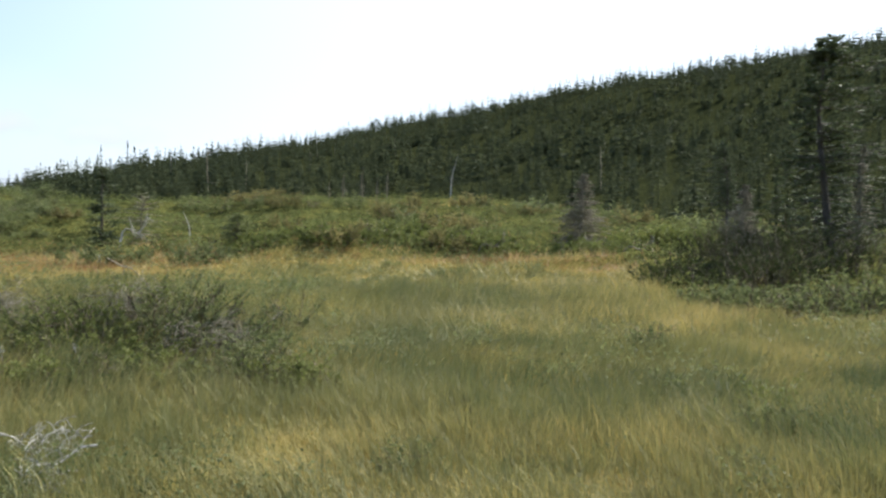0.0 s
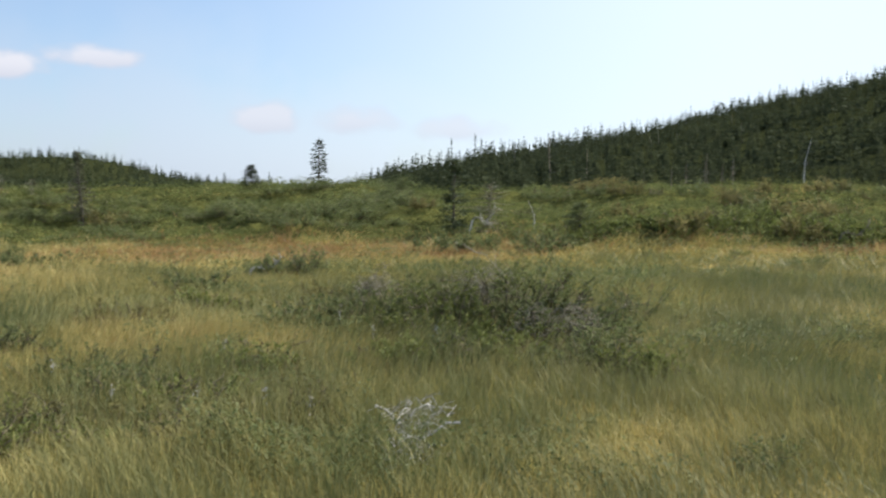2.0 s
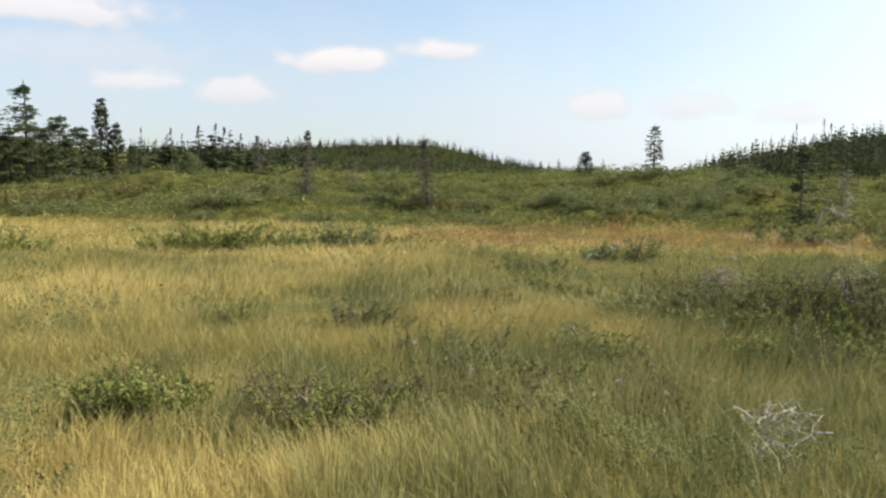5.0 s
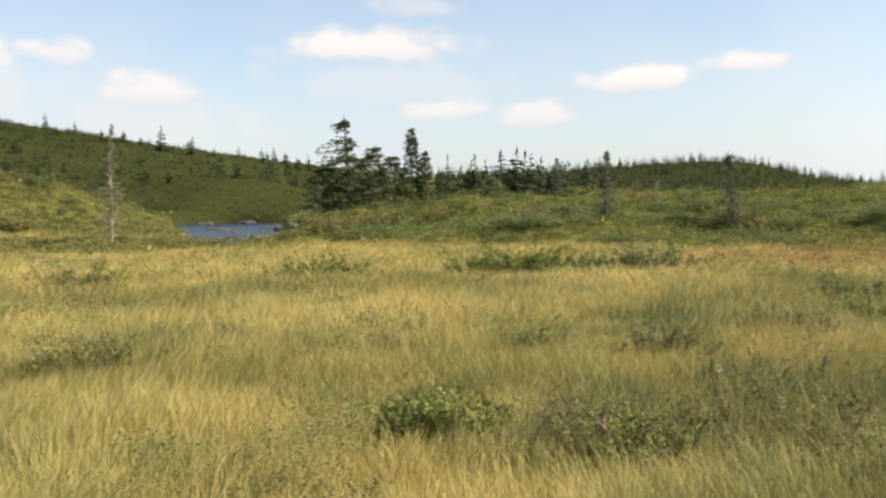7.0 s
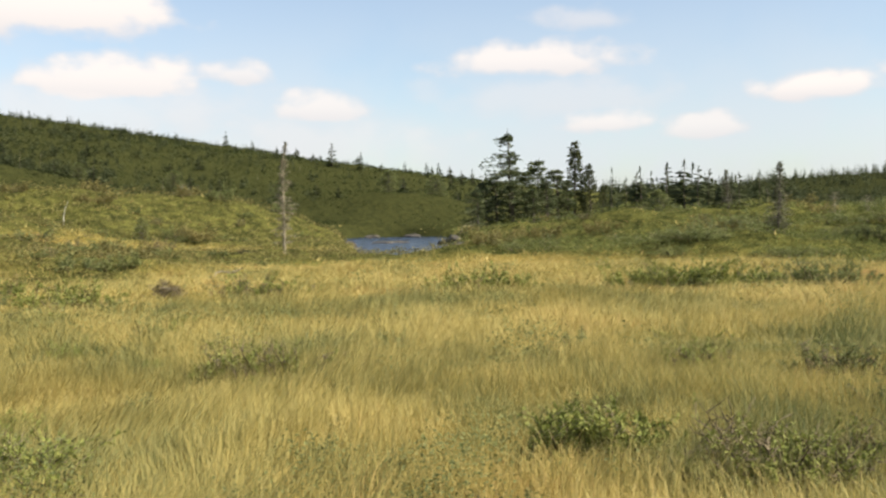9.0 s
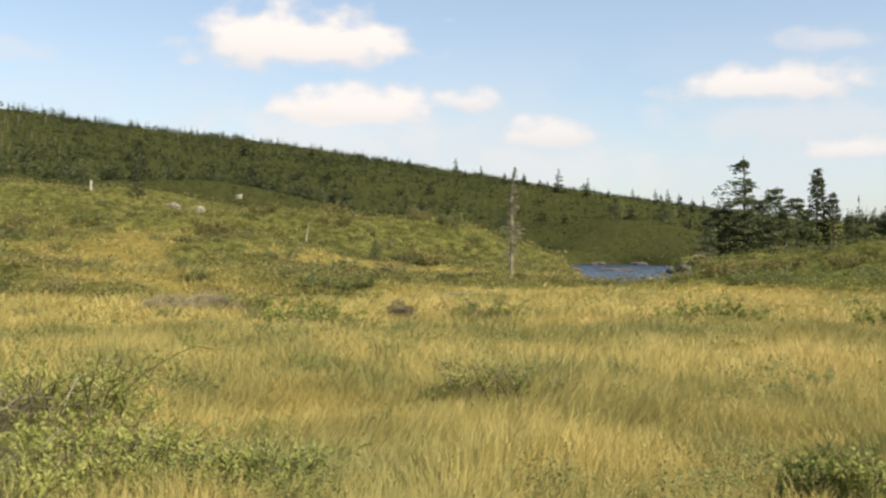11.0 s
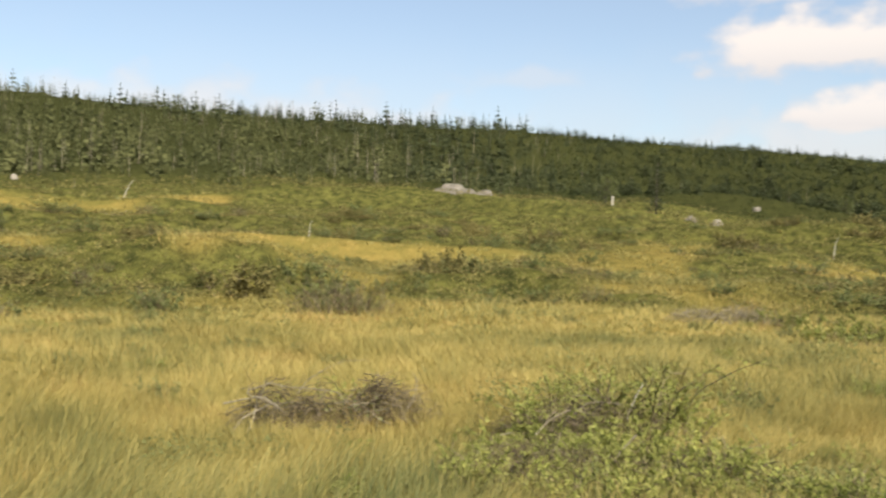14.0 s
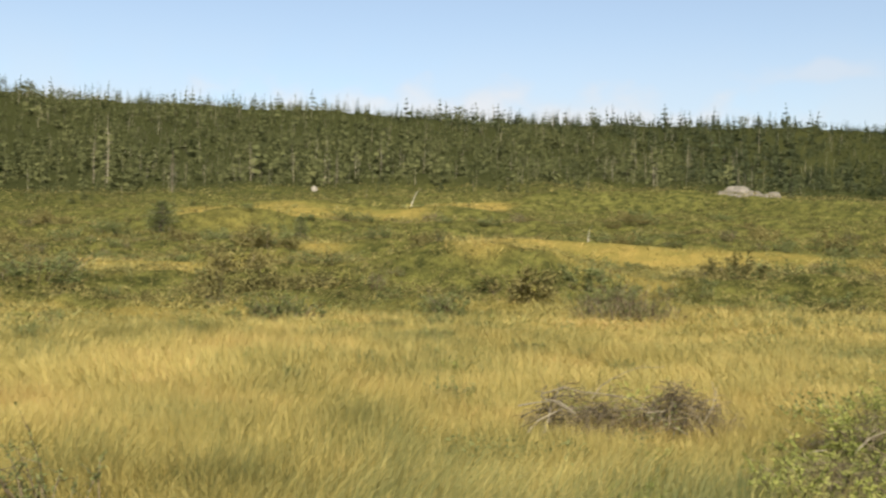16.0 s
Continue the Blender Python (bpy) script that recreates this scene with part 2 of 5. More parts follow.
# smaller swells between them
swell = random.Random(5)
KNOLLS += [(swell.uniform(81, 142), swell.uniform(31, 100), swell.uniform(4, 10), swell.uniform(1.8, 3.0), swell.uniform(0.35, 0.85)) for _ in range(34)]
KNOLLS += [(swell.uniform(8, 54), swell.uniform(37, 58), swell.uniform(4, 8), swell.uniform(1.8, 2.8), swell.uniform(0.15, 0.45)) for _ in range(14)]
CIRCLES = {
    0: [0] * 26,
    21: [0.3, 0.3, 0.1, 0, 0, 0, 0, 0, 0, 0, 0, 0, 0, 0, 0, 0, 0, 0, .05, .05, .05, .05, .05, .05, .2, .3],
    30: [.6, .5, .4, .45, .45, .45, .45, .15, 0, 0, 0, 0, 0, 0, 0, 0, .05, .1, .25, .3, .3, .3, .25, .25, .3, .5],
    45: [1.5, 1.2, .5, .5, .8, 1.1, 1.1, .7, 1.0, 1.1, .45, .35, .3, .2, .0, .1, .3, .5, .9, .9, .9, .9, .85, .8, .8, 1.2],
    60: [2.5, 2.0, .8, .8, 1.2, 1.4, 1.3, 1.2, 1.8, 1.9, 1.2, 1.1, .8, .5, .0, .2, .5, 1.2, 1.8, 2.0, 2.1, 2.2, 2.3, 2.0, 1.8, 2.3],
    75: [4, 3.5, 2.2, 1.9, 1.8, 1.9, 1.6, 1.5, 1.9, 1.9, 1.2, 1.4, 1.4, 1.0, .1, .3, 1.0, 2.2, 3.3, 3.7, 3.8, 3.9, 3.6, 3.2, 3, 4],
    110: [9, 10, 9, 6.5, 5, 3.6, 3.0, 2.4, 1.6, 1.0, .8, .9, 1.1, .9, .5, 1.0, 2.2, 5.2, 7.6, 8.2, 8.6, 8.6, 8.2, 7.4, 7, 8],
    160: [19, 23, 21, 16, 13, 10, 8.6, 6.1, 2.8, 1.6, 1.8, 2.2, 2.6, 4, 6, 7.5, 8.6, 10, 11, 13.39, 15.71, 16.72, 16.74, 15.75, 14.8, 16],
    200: [28.2, 33.2, 32.2, 27.15, 22.07, 17.4, 12.5, 8.1, 3.2, 2.2, 3, 4, 6, 9, 12, 14.2, 16, 17, 19, 21.56, 24.02, 25.05, 25.57, 25.11, 25.2, 25],
    260: [36.6, 46.6, 43.6, 38.52, 33.41, 25.8, 18.6, 10.7, 3.6, 3, 4, 5, 8, 10.5, 13, 17.5, 24.9, 29.19, 31.82, 36.51, 38.42, 39.45, 40.97, 41.51, 37.6, 34],
    440: [36, 40, 36, 30, 22, 17, 12, 8, 4, 4.5, 21, 18, 11, 10, 12, 16, 20, 25, 28, 30, 30, 30, 30, 30, 30, 34],
    700: [20, 20, 20, 18, 14, 10, 8, 5, 3, 3, 6, 6, 5, 5, 6, 8, 10, 12, 14, 16, 16, 16, 16, 16, 16, 18],
    3000: [0] * 26,
}


def smooth(table, sigma, axis):
    k = np.arange(-int(3 * sigma) - 1, int(3 * sigma) + 2)
    w = np.exp(-0.5 * (k / sigma) ** 2)
    mode = "wrap" if axis == 0 else "edge"
    pad = [(0, 0), (0, 0)]
    pad[axis] = (len(k) // 2, len(k) // 2)
    big = np.pad(table, pad, mode=mode)
    return np.apply_along_axis(lambda r: np.convolve(r, w / w.sum(), "valid"), axis, big)


def land_table():
    az = np.arange(-110, 250, 0.5)
    ring = np.array([np.interp(az, BEARINGS + [250], z + [z[0]]) for z in CIRCLES.values()])
    u = np.arange(0, 55.01, 0.1)
    tab = np.array([np.interp(u * u, list(CIRCLES), ring[:, i]) for i in range(len(az))])
    return smooth(smooth(tab, 3.5, 0), 2.0, 1)


LAND = land_table()


def polar(x, y):
    d = np.hypot(x, y)
    return (np.degrees(np.arctan2(-x, y)) + 110) % 360 - 110, d


POND = [(64.3, 100), (63.9, 74), (63.6, 58), (62.3, 48), (60.3, 45), (58.3, 48), (57.4, 60), (58.2, 72), (58.3, 104), (61, 112), (63.6, 111)]
WATER = -0.12


def pond_depth(az, d):
    """1 in the open water, 0 on land."""
    b = np.array([q[0] for q in POND])
    r = np.array([q[1] for q in POND])
    px, py = compass(b, r)
    qx, qy = compass(az, d)
    inside = np.zeros(np.shape(qx), bool)
    gap = np.full(np.shape(qx), 1e9)
    for i in range(len(px)):
        x0, y0, x1, y1 = px[i], py[i], px[i - 1], py[i - 1]
        cross = ((y0 > qy) != (y1 > qy)) & (qx < (x1 - x0) * (qy - y0) / (y1 - y0 + 1e-9) + x0)
        inside ^= cross
        s = np.clip(((qx - x0) * (x1 - x0) + (qy - y0) * (y1 - y0)) / ((x1 - x0) ** 2 + (y1 - y0) ** 2), 0, 1)
        gap = np.minimum(gap, np.hypot(qx - x0 - s * (x1 - x0), qy - y0 - s * (y1 - y0)))
    return step(np.where(inside, gap, -gap), -1.2, 0.8)


# where the open sedge ends and the heath begins, bearing by bearing
EDGE_B = [-60, -33, -26, -22, -19, -8, 2, 8, 24, 34, 42, 50, 57, 64, 72, 80, 88, 100, 115, 130, 143, 170]
EDGE_D = [14, 15.5, 16.5, 19, 25, 26, 27, 31, 31.5, 33, 36, 36, 40, 38, 31, 27, 25, 25, 25, 24, 24, 22]
# strips of sedge within the heath: bearing, half width, distance, half depth
STRIPS = [(101, 7, 49, 3.6), (116, 11, 50, 3.6), (126, 7.0, 82, 7), (117, 3.5, 92, 5), (72.0, 6.5, 50.5, 3.2), (69, 6, 34, 2.5), (78, 5, 37, 2.0), (60, 5, 37, 3), (95, 6, 62, 2.0), (86, 4, 53, 2.0), (112, 5, 38, 2),
          (132, 9, 38, 2.5), (91, 9, 36, 2), (-8, 9, 68, 11), (100, 5, 36, 1.2), (76, 6, 47, 2)]


def heath_cover(x, y):
    az, d = polar(x, y)
    edge = np.interp(az, EDGE_B, EDGE_D)
    n = lattice(x, y, 5.0, 3) + 0.5 * lattice(x, y, 2.0, 4)
    cover = step(d - edge + 1.6 * n, -1.2, 1.6)
    left = step(az, 78, 90)
    cover *= 1 - left * step(n + 0.3 * lattice(x, y, 11, 9), 0.0, 0.6) * (1 - step(d, 45, 70)) * 0.8
    for b, w, r, k in STRIPS:
        q = np.hypot((az - b) / w, (d - r) / k) + 0.35 * n * 0.6
        cover *= 1 - step(-q, -1.15, -0.75)
    return cover


def wood_cover(x, y):
    """Density of the woods, 0 to 1."""
    az, d = polar(x, y)
    n = lattice(x, y, 14, 21)
    near = np.interp(az, [-75, -33, -24, -17, -12, -6, 2, 8, 13, 17], [40, 36, 46, 58, 80, 84, 86, 84, 92, 130])
    hill = step(d - near - 3 * n, 0, 4) * step(-az, -18.5, -14) * step(az, -100, -75)
    clump = step(d, 90, 95) * step(-d, -128, -118) * step(az, 38.5, 40.0) * step(-az, -50.0, -48.8)
    near2 = np.interp(az, [84, 92, 97, 104, 118, 126, 134, 143, 160], [150, 138, 128, 118, 112, 104, 92, 86, 80])
    ridge = step(d - near2 - 8 * n, -14, 30) * step(az, 88, 102) * step(-az, -190, -170)
    far = step(d, 190, 215) * step(az, 20, 25) * step(-az, -52, -46)
    return np.clip(hill + clump + ridge + far, 0, 1) * step(-d, -500, -470)


def scrub_cover(x, y):
    """Dwarf spruce scrub on the far hill, coloured dark for the cloud shadow there."""
    az, d = polar(x, y)
    near = np.interp(az, [48, 62, 70, 80, 90, 100, 112], [110, 98, 82, 96, 112, 118, 118])
    return step(d - near - 4 * lattice(x, y, 9, 71), -3, 6) * step(az, 50, 57) * step(-az, -112, -104)


def height(x, y):
    x, y = np.asarray(x, float), np.asarray(y, float)
    az, d = polar(x, y)
    a = (az + 110) / 0.5
    u = np.clip(np.sqrt(d) / 0.1, 0, LAND.shape[1] - 1.001)
    i0, j0 = np.floor(a).astype(int) % 720, np.floor(u).astype(int)
    fa, fu = a - np.floor(a), u - j0
    i1 = (i0 + 1) % 720
    z = (LAND[i0, j0] * (1 - fu) + LAND[i0, j0 + 1] * fu) * (1 - fa) + (LAND[i1, j0] * (1 - fu) + LAND[i1, j0 + 1] * fu) * fa
    z = np.array(z, float)
    for b, r, w, k, top in KNOLLS:
        cx, cy = compass(b, r)
        m = np.abs(x - cx) + np.abs(y - cy) < 3.6 * max(w, k)
        if not np.any(m):
            continue
        c, s = math.cos(radians(b)), math.sin(radians(b))
        u, v = ((x - cx) * c + (y - cy) * s)[m] / w, (-(x - cx) * s + (y - cy) * c)[m] / k
        z[m] += top * np.exp(-1.1 * (u * u + v * v) ** 1.3)
    h = heath_cover(x, y)
    z = z + 0.03 * lattice(x, y, 1.3, 5) + 0.05 * lattice(x, y, 4.0, 6)
    bank = step(az, -25, -21) * step(-az, -3.5, 0) * (1 - 0.9 * np.exp(-((az + 14.5) / 2.0) ** 2)) * np.exp(-((d - 28.5 - 0.8 * lattice(x, y, 6, 14)) / 2.2) ** 2)
    z = z + 0.2 * bank * (1 + 0.5 * lattice(x, y, 3.0, 15))
    hum = 1 - np.abs(lattice(x, y, 2.1, 7)) - 0.5 * np.abs(lattice(x, y, 4.7, 17))
    z = z + h * (0.42 * np.clip(hum, 0, 1) + 0.26 * lattice(x, y, 4.0, 8) - 0.05) * step(d, 10, 25)
    z = z + step(d, 45, 80) * 0.4 * lattice(x, y, 9, 11) * h + step(d, 130, 220) * 1.3 * lattice(x, y, 34, 12)
    w = pond_depth(az, d)
    return z * (1 - w) + w * (WATER - 0.7)


def grid_mesh(name, verts, faces):
    me = bpy.data.meshes.new(name)
    verts, faces = np.asarray(verts, np.float32), np.asarray(faces, np.int32)
    n = faces.shape[1]
    me.vertices.add(len(verts))
    me.vertices.foreach_set("co", verts.ravel())
    me.loops.add(faces.size)
    me.loops.foreach_set("vertex_index", faces.ravel())
    me.polygons.add(len(faces))
    me.polygons.foreach_set("loop_start", np.arange(0, faces.size, n, dtype=np.int32))
    me.update(calc_edges=True)
    return me


def values(me, name, data):
    me.attributes.new(name, "FLOAT", "POINT").data.foreach_set("value", np.asarray(data, np.float32))


def build_ground():
    az = np.concatenate([np.arange(-44, 154, 0.65), np.arange(154, 316, 3.0)])
    d = np.concatenate([[0.0, 0.3, 1, 2, 3], np.arange(4, 20, 0.5), np.arange(20, 60, 0.45), np.arange(60, 130, 1.0), np.arange(130, 290, 3.0),
                        np.geomspace(290, 3000, 26)])
    A, D = np.meshgrid(az, d, indexing="ij")
    x, y = compass(A.ravel(), D.ravel())
    z = height(x, y)
    n, m = len(az), len(d)
    i, j = np.meshgrid(np.arange(n), np.arange(m - 1), indexing="ij")
    k = (i + 1) % n
    faces = np.stack([i * m + j, i * m + j + 1, k * m + j + 1, k * m + j], -1).reshape(-1, 4)
    verts = np.c_[x, y, z]
    me = grid_mesh("ground", verts, faces)
    values(me, "heath", heath_cover(x, y))
    # scrub ground takes most of that shade-darkened floor as well
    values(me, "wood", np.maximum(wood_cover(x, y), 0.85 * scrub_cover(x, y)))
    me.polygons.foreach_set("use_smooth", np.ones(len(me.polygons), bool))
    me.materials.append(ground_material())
    return tagged(new("ground", me), "bog and heath ground rolling up to wooded hills", "ground", kind="structure")


def build_pond():
    az, d = np.arange(56, 66.1, 0.5), np.arange(42, 116, 1.0)
    A, D = np.meshgrid(az, d, indexing="ij")
    x, y = compass(A.ravel(), D.ravel())
    n, m = A.shape
    i, j = np.meshgrid(np.arange(n - 1), np.arange(m - 1), indexing="ij")
    faces = np.stack([i * m + j, (i + 1) * m + j, (i + 1) * m + j + 1, i * m + j + 1], -1).reshape(-1, 4)
    me = grid_mesh("water", np.c_[x, y, np.full(x.shape, WATER)], faces[:, ::-1])
    me.materials.append(water_material())
    return tagged(new("water", me), "dark blue rippled water of a small bog pond", "water", kind="structure")


build_ground()
build_pond()


# ---- growing things ----
class Bag:
    """Gathers triangles for one mesh."""

    def __init__(self):
        self.v, self.f, self.n, self.tone = [], [], 0, []

    def add(self, verts, tris, tone=None):
        verts, tris = np.asarray(verts, np.float32).reshape(-1, 3), np.asarray(tris, np.int32).reshape(-1, 3)
        self.v.append(verts)
        self.f.append(tris + self.n)
        self.n += len(verts)
        if tone is not None:
            self.tone.append(np.asarray(tone, np.float32))

    def mesh(self, name, mat):
        me = grid_mesh(name, np.vstack(self.v), np.vstack(self.f))
        if self.tone:
            values(me, "tone", np.concatenate(self.tone))
        me.materials.append(mat)
        return me


def tubes(bag, pts, radii, sides=3):
    """Tapered limbs, all with the same count of points: pts (limb, point, 3), radii (limb, point)."""
    pts, radii = np.asarray(pts, float), np.asarray(radii, float)
    m, n = pts.shape[:2]
    go = np.diff(pts, axis=1)
    along = unit(np.concatenate([go[:, :1], (go[:, :-1] + go[:, 1:]) / 2, go[:, -1:]], 1))
    ref = np.where(np.abs(along[..., 2:3]) > 0.9, [1.0, 0, 0], [0, 0, 1.0])
    a = unit(np.cross(along, ref))
    b = np.cross(along, a)
    th = np.arange(sides) * 2 * np.pi / sides
    ring = pts[:, :, None] + radii[:, :, None, None] * (a[:, :, None] * np.cos(th)[:, None] + b[:, :, None] * np.sin(th)[:, None])
    l, i, j = np.meshgrid(np.arange(m), np.arange(n - 1), np.arange(sides), indexing="ij")
    k = (j + 1) % sides
    o = l * n * sides
    p, q, r, s = o + i * sides + j, o + i * sides + k, o + (i + 1) * sides + k, o + (i + 1) * sides + j
    bag.add(ring.reshape(-1, 3), np.concatenate([np.stack([p, q, r], -1).reshape(-1, 3), np.stack([p, r, s], -1).reshape(-1, 3)]))


def tube(bag, pts, radii, sides=4):
    """One tapered limb through the points."""
    tubes(bag, np.asarray(pts, float)[None], np.asarray(radii, float)[None], sides)


def on_lines(lines, which, w):
    """The points at the share w along the chosen lines."""
    n = lines.shape[1] - 1
    i = np.minimum((w * n).astype(int), n - 1)
    f = (w * n - i)[:, None]
    return lines[which, i] * (1 - f) + lines[which, i + 1] * f


def unit(v):
    return v / (np.linalg.norm(v, axis=-1, keepdims=True) + 1e-9)


def kites(bag, base, way, length, width, r, fold=0.25, flat=0.0):
    """Leaves or sprays: a four-cornered blade from each base along its way."""
    n = len(base)
    way = unit(way)
    side = unit(np.cross(way, r.normal(size=(n, 3)) * (1 - flat) + np.array([0, 0, 1.5]) * flat))
    up = np.cross(side, way)
    length, width = np.broadcast_to(length, n)[:, None], np.broadcast_to(width, n)[:, None]
    mid = base + way * length * 0.45 + up * width * fold
    v = np.stack([base, mid + side * width * 0.5, base + way * length, mid - side * width * 0.5], 1).reshape(-1, 3)
    q = np.arange(n)[:, None] * 4
    bag.add(v, np.concatenate([q + [0, 1, 2], q + [0, 2, 3]]))


def conifer(seed, h, radius, start=0.1, branches=80, sprays=9, spray=0.2, shape="cone", bare=0.0, crook=0.02, detail=True, twigs=0):
    """Trunk with limbs, and needles. Returns the two bags."""
    r = np.random.default_rng(seed)
    wood, needles = Bag(), Bag()
    s = np.linspace(0, 1, 7)
    bend = np.cumsum(r.normal(size=(7, 2)) * crook * h, 0) * s[:, None]
    trunk = np.c_[bend, s * h]
    tube(wood, trunk, h * (0.012 if shape == "dead" else 0.017) * (1 - s) ** 0.8 + 0.008, 5)
    t = np.sort(r.random(branches) ** (0.9 if shape in ("cone", "dead") else 1.1))
    a = np.arange(branches) * 2.399 + r.normal(size=branches) * 0.4
    if shape == "tier":
        # boughs in a few uneven storeys, longer down the wind
        floors = np.sort(r.random(max(9, branches // 6)))
        width = r.uniform(0.45, 1.1, len(floors))
        j = r.integers(0, len(floors), branches)
        t = np.clip(floors[j] + r.normal(size=branches) * 0.016, 0, 1)
        reach = radius * (width[j] * np.interp(t, [0, 0.25, 0.6, 0.85, 1], [0.8, 1.0, 0.62, 0.42, 0.12]) * r.uniform(0.45, 1.0, branches)) * (1 + (0.2 + 0.5 * t) * np.cos(a)) + 0.05
    elif shape == "cone":
        reach = radius * ((1 - t) ** 0.85 * (0.55 + 0.45 * r.random(branches)) + 0.05)
    elif shape == "dead":
        reach = radius * (np.interp(t, [0, 0.3, 1], [0.75, 1.0, 0.0]) * r.uniform(0.3, 1.0, branches) ** 1.3 + 0.04)
    elif shape == "spire":
        reach = radius * (np.minimum(1, (1 - t) * 2.2) ** 0.7 * (0.4 + 0.6 * r.random(branches)) + 0.06)
    else:
        reach = radius * (np.sin(np.pi * np.minimum(1, 0.22 + 0.78 * t)) ** 0.7 * (0.35 + 0.65 * r.random(branches)) + 0.05)
    level = start + (1 - start) * t
    base = np.stack([np.interp(level, s, trunk[:, k]) for k in range(3)], 1)
    out = np.c_[np.cos(a), np.sin(a), np.zeros(branches)]
    rise = (0.16 * t - 0.02 if shape == "tier" else 0.55 * t - 0.18) + r.normal(size=branches) * (0.09 if shape == "tier" else 0.12)
    u = np.linspace(0, 1, 4)[None, :, None]
    lift = rise[:, None, None] * u - 0.18 * u * u + 0.12 * u ** 3
    lines = base[:, None] + out[:, None] * reach[:, None, None] * u + np.array([0, 0, 1.0]) * reach[:, None, None] * lift
    tubes(wood, lines, 0.011 * reach[:, None] ** 0.5 * (1 - 0.85 * u[0, :, 0]) + 0.003)
    if twigs:
        i = np.repeat(np.arange(branches), twigs)
        p = on_lines(lines, i, r.uniform(0.25, 0.95, len(i)))
        e = p + unit(out[i] + r.normal(size=(len(i), 3)) * [0.8, 0.8, 0.4] - [0, 0, 0.25]) * (reach[i] * r.uniform(0.2, 0.5, len(i)))[:, None]
        tubes(wood, np.stack([p, (p + e) / 2 + r.normal(size=p.shape) * 0.02, e], 1), np.full((len(i), 1), 1.0) * [0.008, 0.006, 0.003])
    leafy = r.random(branches) >= bare
    k = np.maximum(2, (sprays * (0.5 + 0.5 * reach / radius)).astype(int)) * leafy
    i = np.repeat(np.arange(branches), k)
    if len(i):
        at = on_lines(lines, i, 0.15 + 0.85 * r.random(len(i)) ** 0.8) + r.normal(size=(len(i), 3)) * 0.04 * spray / 0.2
        way = out[i] + 0.75 * r.normal(size=(len(i), 3)) * [1, 1, 0.28 if shape == "tier" else 0.35] + [0, 0, 0.12]
        kites(needles, at, way, spray * (0.6 + 0.8 * r.random(len(i))), spray * 0.48 * (0.7 + 0.6 * r.random(len(i))), r)
    if bare < 0.95:
        tipk = 5
        kites(needles, trunk[-1] - [0, 0, 0.3] + np.c_[np.zeros((tipk, 2)), np.linspace(0, 0.25, tipk)], np.array([0, 0, 1.0]) + 0.5 * r.normal(size=(tipk, 3)),
              spray * 0.9, spray * 0.4, r)
    return wood, needles


def spruce_form(seed, radius, tiers, bare, broad):
    """A spruce of height 1: tiers of drooping boughs that narrow to a spike."""
    r = np.random.default_rng(seed)
    wood, boughs = Bag(), Bag()
    tube(wood, np.array([[0, 0, 0], [r.normal() * 0.01, r.normal() * 0.01, 0.5], [0, 0, 1.0]]), [0.012, 0.008, 0.002], 3)
    for t in np.linspace(0.03, 0.97, tiers):
        k = (4 if tiers < 7 else 5) if t < 0.8 else 3
        a = r.uniform(0, 6.28) + np.arange(k) * 6.28 / k + r.normal(size=k) * 0.3
        reach = radius * ((1 - t) ** 0.8 * r.uniform(0.45, 1.15, k) + 0.05)
        keep = r.random(k) > bare
        a, reach = a[keep], reach[keep]
        if not len(a):
            continue
        way = np.c_[np.cos(a), np.sin(a), r.uniform(-0.55, 0.1, len(a))]
        at = np.c_[np.zeros((len(a), 2)), t + r.normal(size=len(a)) * 0.012]
        kites(boughs, at, way, reach, reach * broad + 0.012, r, 0.1)
    kites(boughs, np.array([[0, 0, 0.9], [0, 0, 0.86]]), np.array([[0, 0, 1.0], [0.1, 0, 1.0]]), 0.12, 0.022, r)
    return wood, boughs


KINDS = {}


def tree_kind(key, seed, h, radius, needles, wood=BARK, **more):
    w, n = conifer(seed, h, radius, **more)
    KINDS[key] = (h, w.mesh("trunk", wood), n.mesh("crown", needles) if n.v else None)


tree_kind("spruce_a", 1, 5.0, 1.0, SPRUCE, branches=150, sprays=14, spray=0.2)
tree_kind("spruce_b", 2, 5.0, 0.75, SPRUCE, branches=95, sprays=10, spray=0.24, shape="spire", crook=0.012)
tree_kind("spruce_c", 3, 5.0, 1.35, SPRUCE, branches=160, sprays=15, spray=0.22, start=0.03)
tree_kind("spruce_d", 8, 5.0, 0.6, SPRUCE, branches=60, sprays=8, spray=0.24, shape="spire", start=0.3, bare=0.3)
def far_kind(key, seed, radius, bare):
    wood, boughs = spruce_form(seed, radius, 16, bare, 0.55)
    KINDS[key] = (1.0, wood.mesh("trunk", BARK), boughs.mesh("crown", SPRUCE))


tree_kind("larch_a", 4, 6.0, 1.75, LARCH, branches=210, sprays=22, spray=0.16, shape="tier", start=0.16, crook=0.012)
tree_kind("larch_b", 5, 5.0, 1.7, LARCH, branches=190, sprays=22, spray=0.17, shape="tier", start=0.04, crook=0.02)
tree_kind("larch_c", 6, 4.5, 0.75, GREY_LARCH, branches=230, sprays=9, spray=0.12, shape="dead", start=0.08, bare=0.25, twigs=3, crook=0.01)
far_kind("far_spruce_a", 21, 0.2, 0.1)
far_kind("far_spruce_b", 22, 0.15, 0.25)
far_kind("far_spruce_c", 23, 0.26, 0.1)
tree_kind("bush", 7, 2.0, 1.2, LEAF, branches=170, sprays=22, spray=0.12, shape="round", start=0.03, crook=0.05)
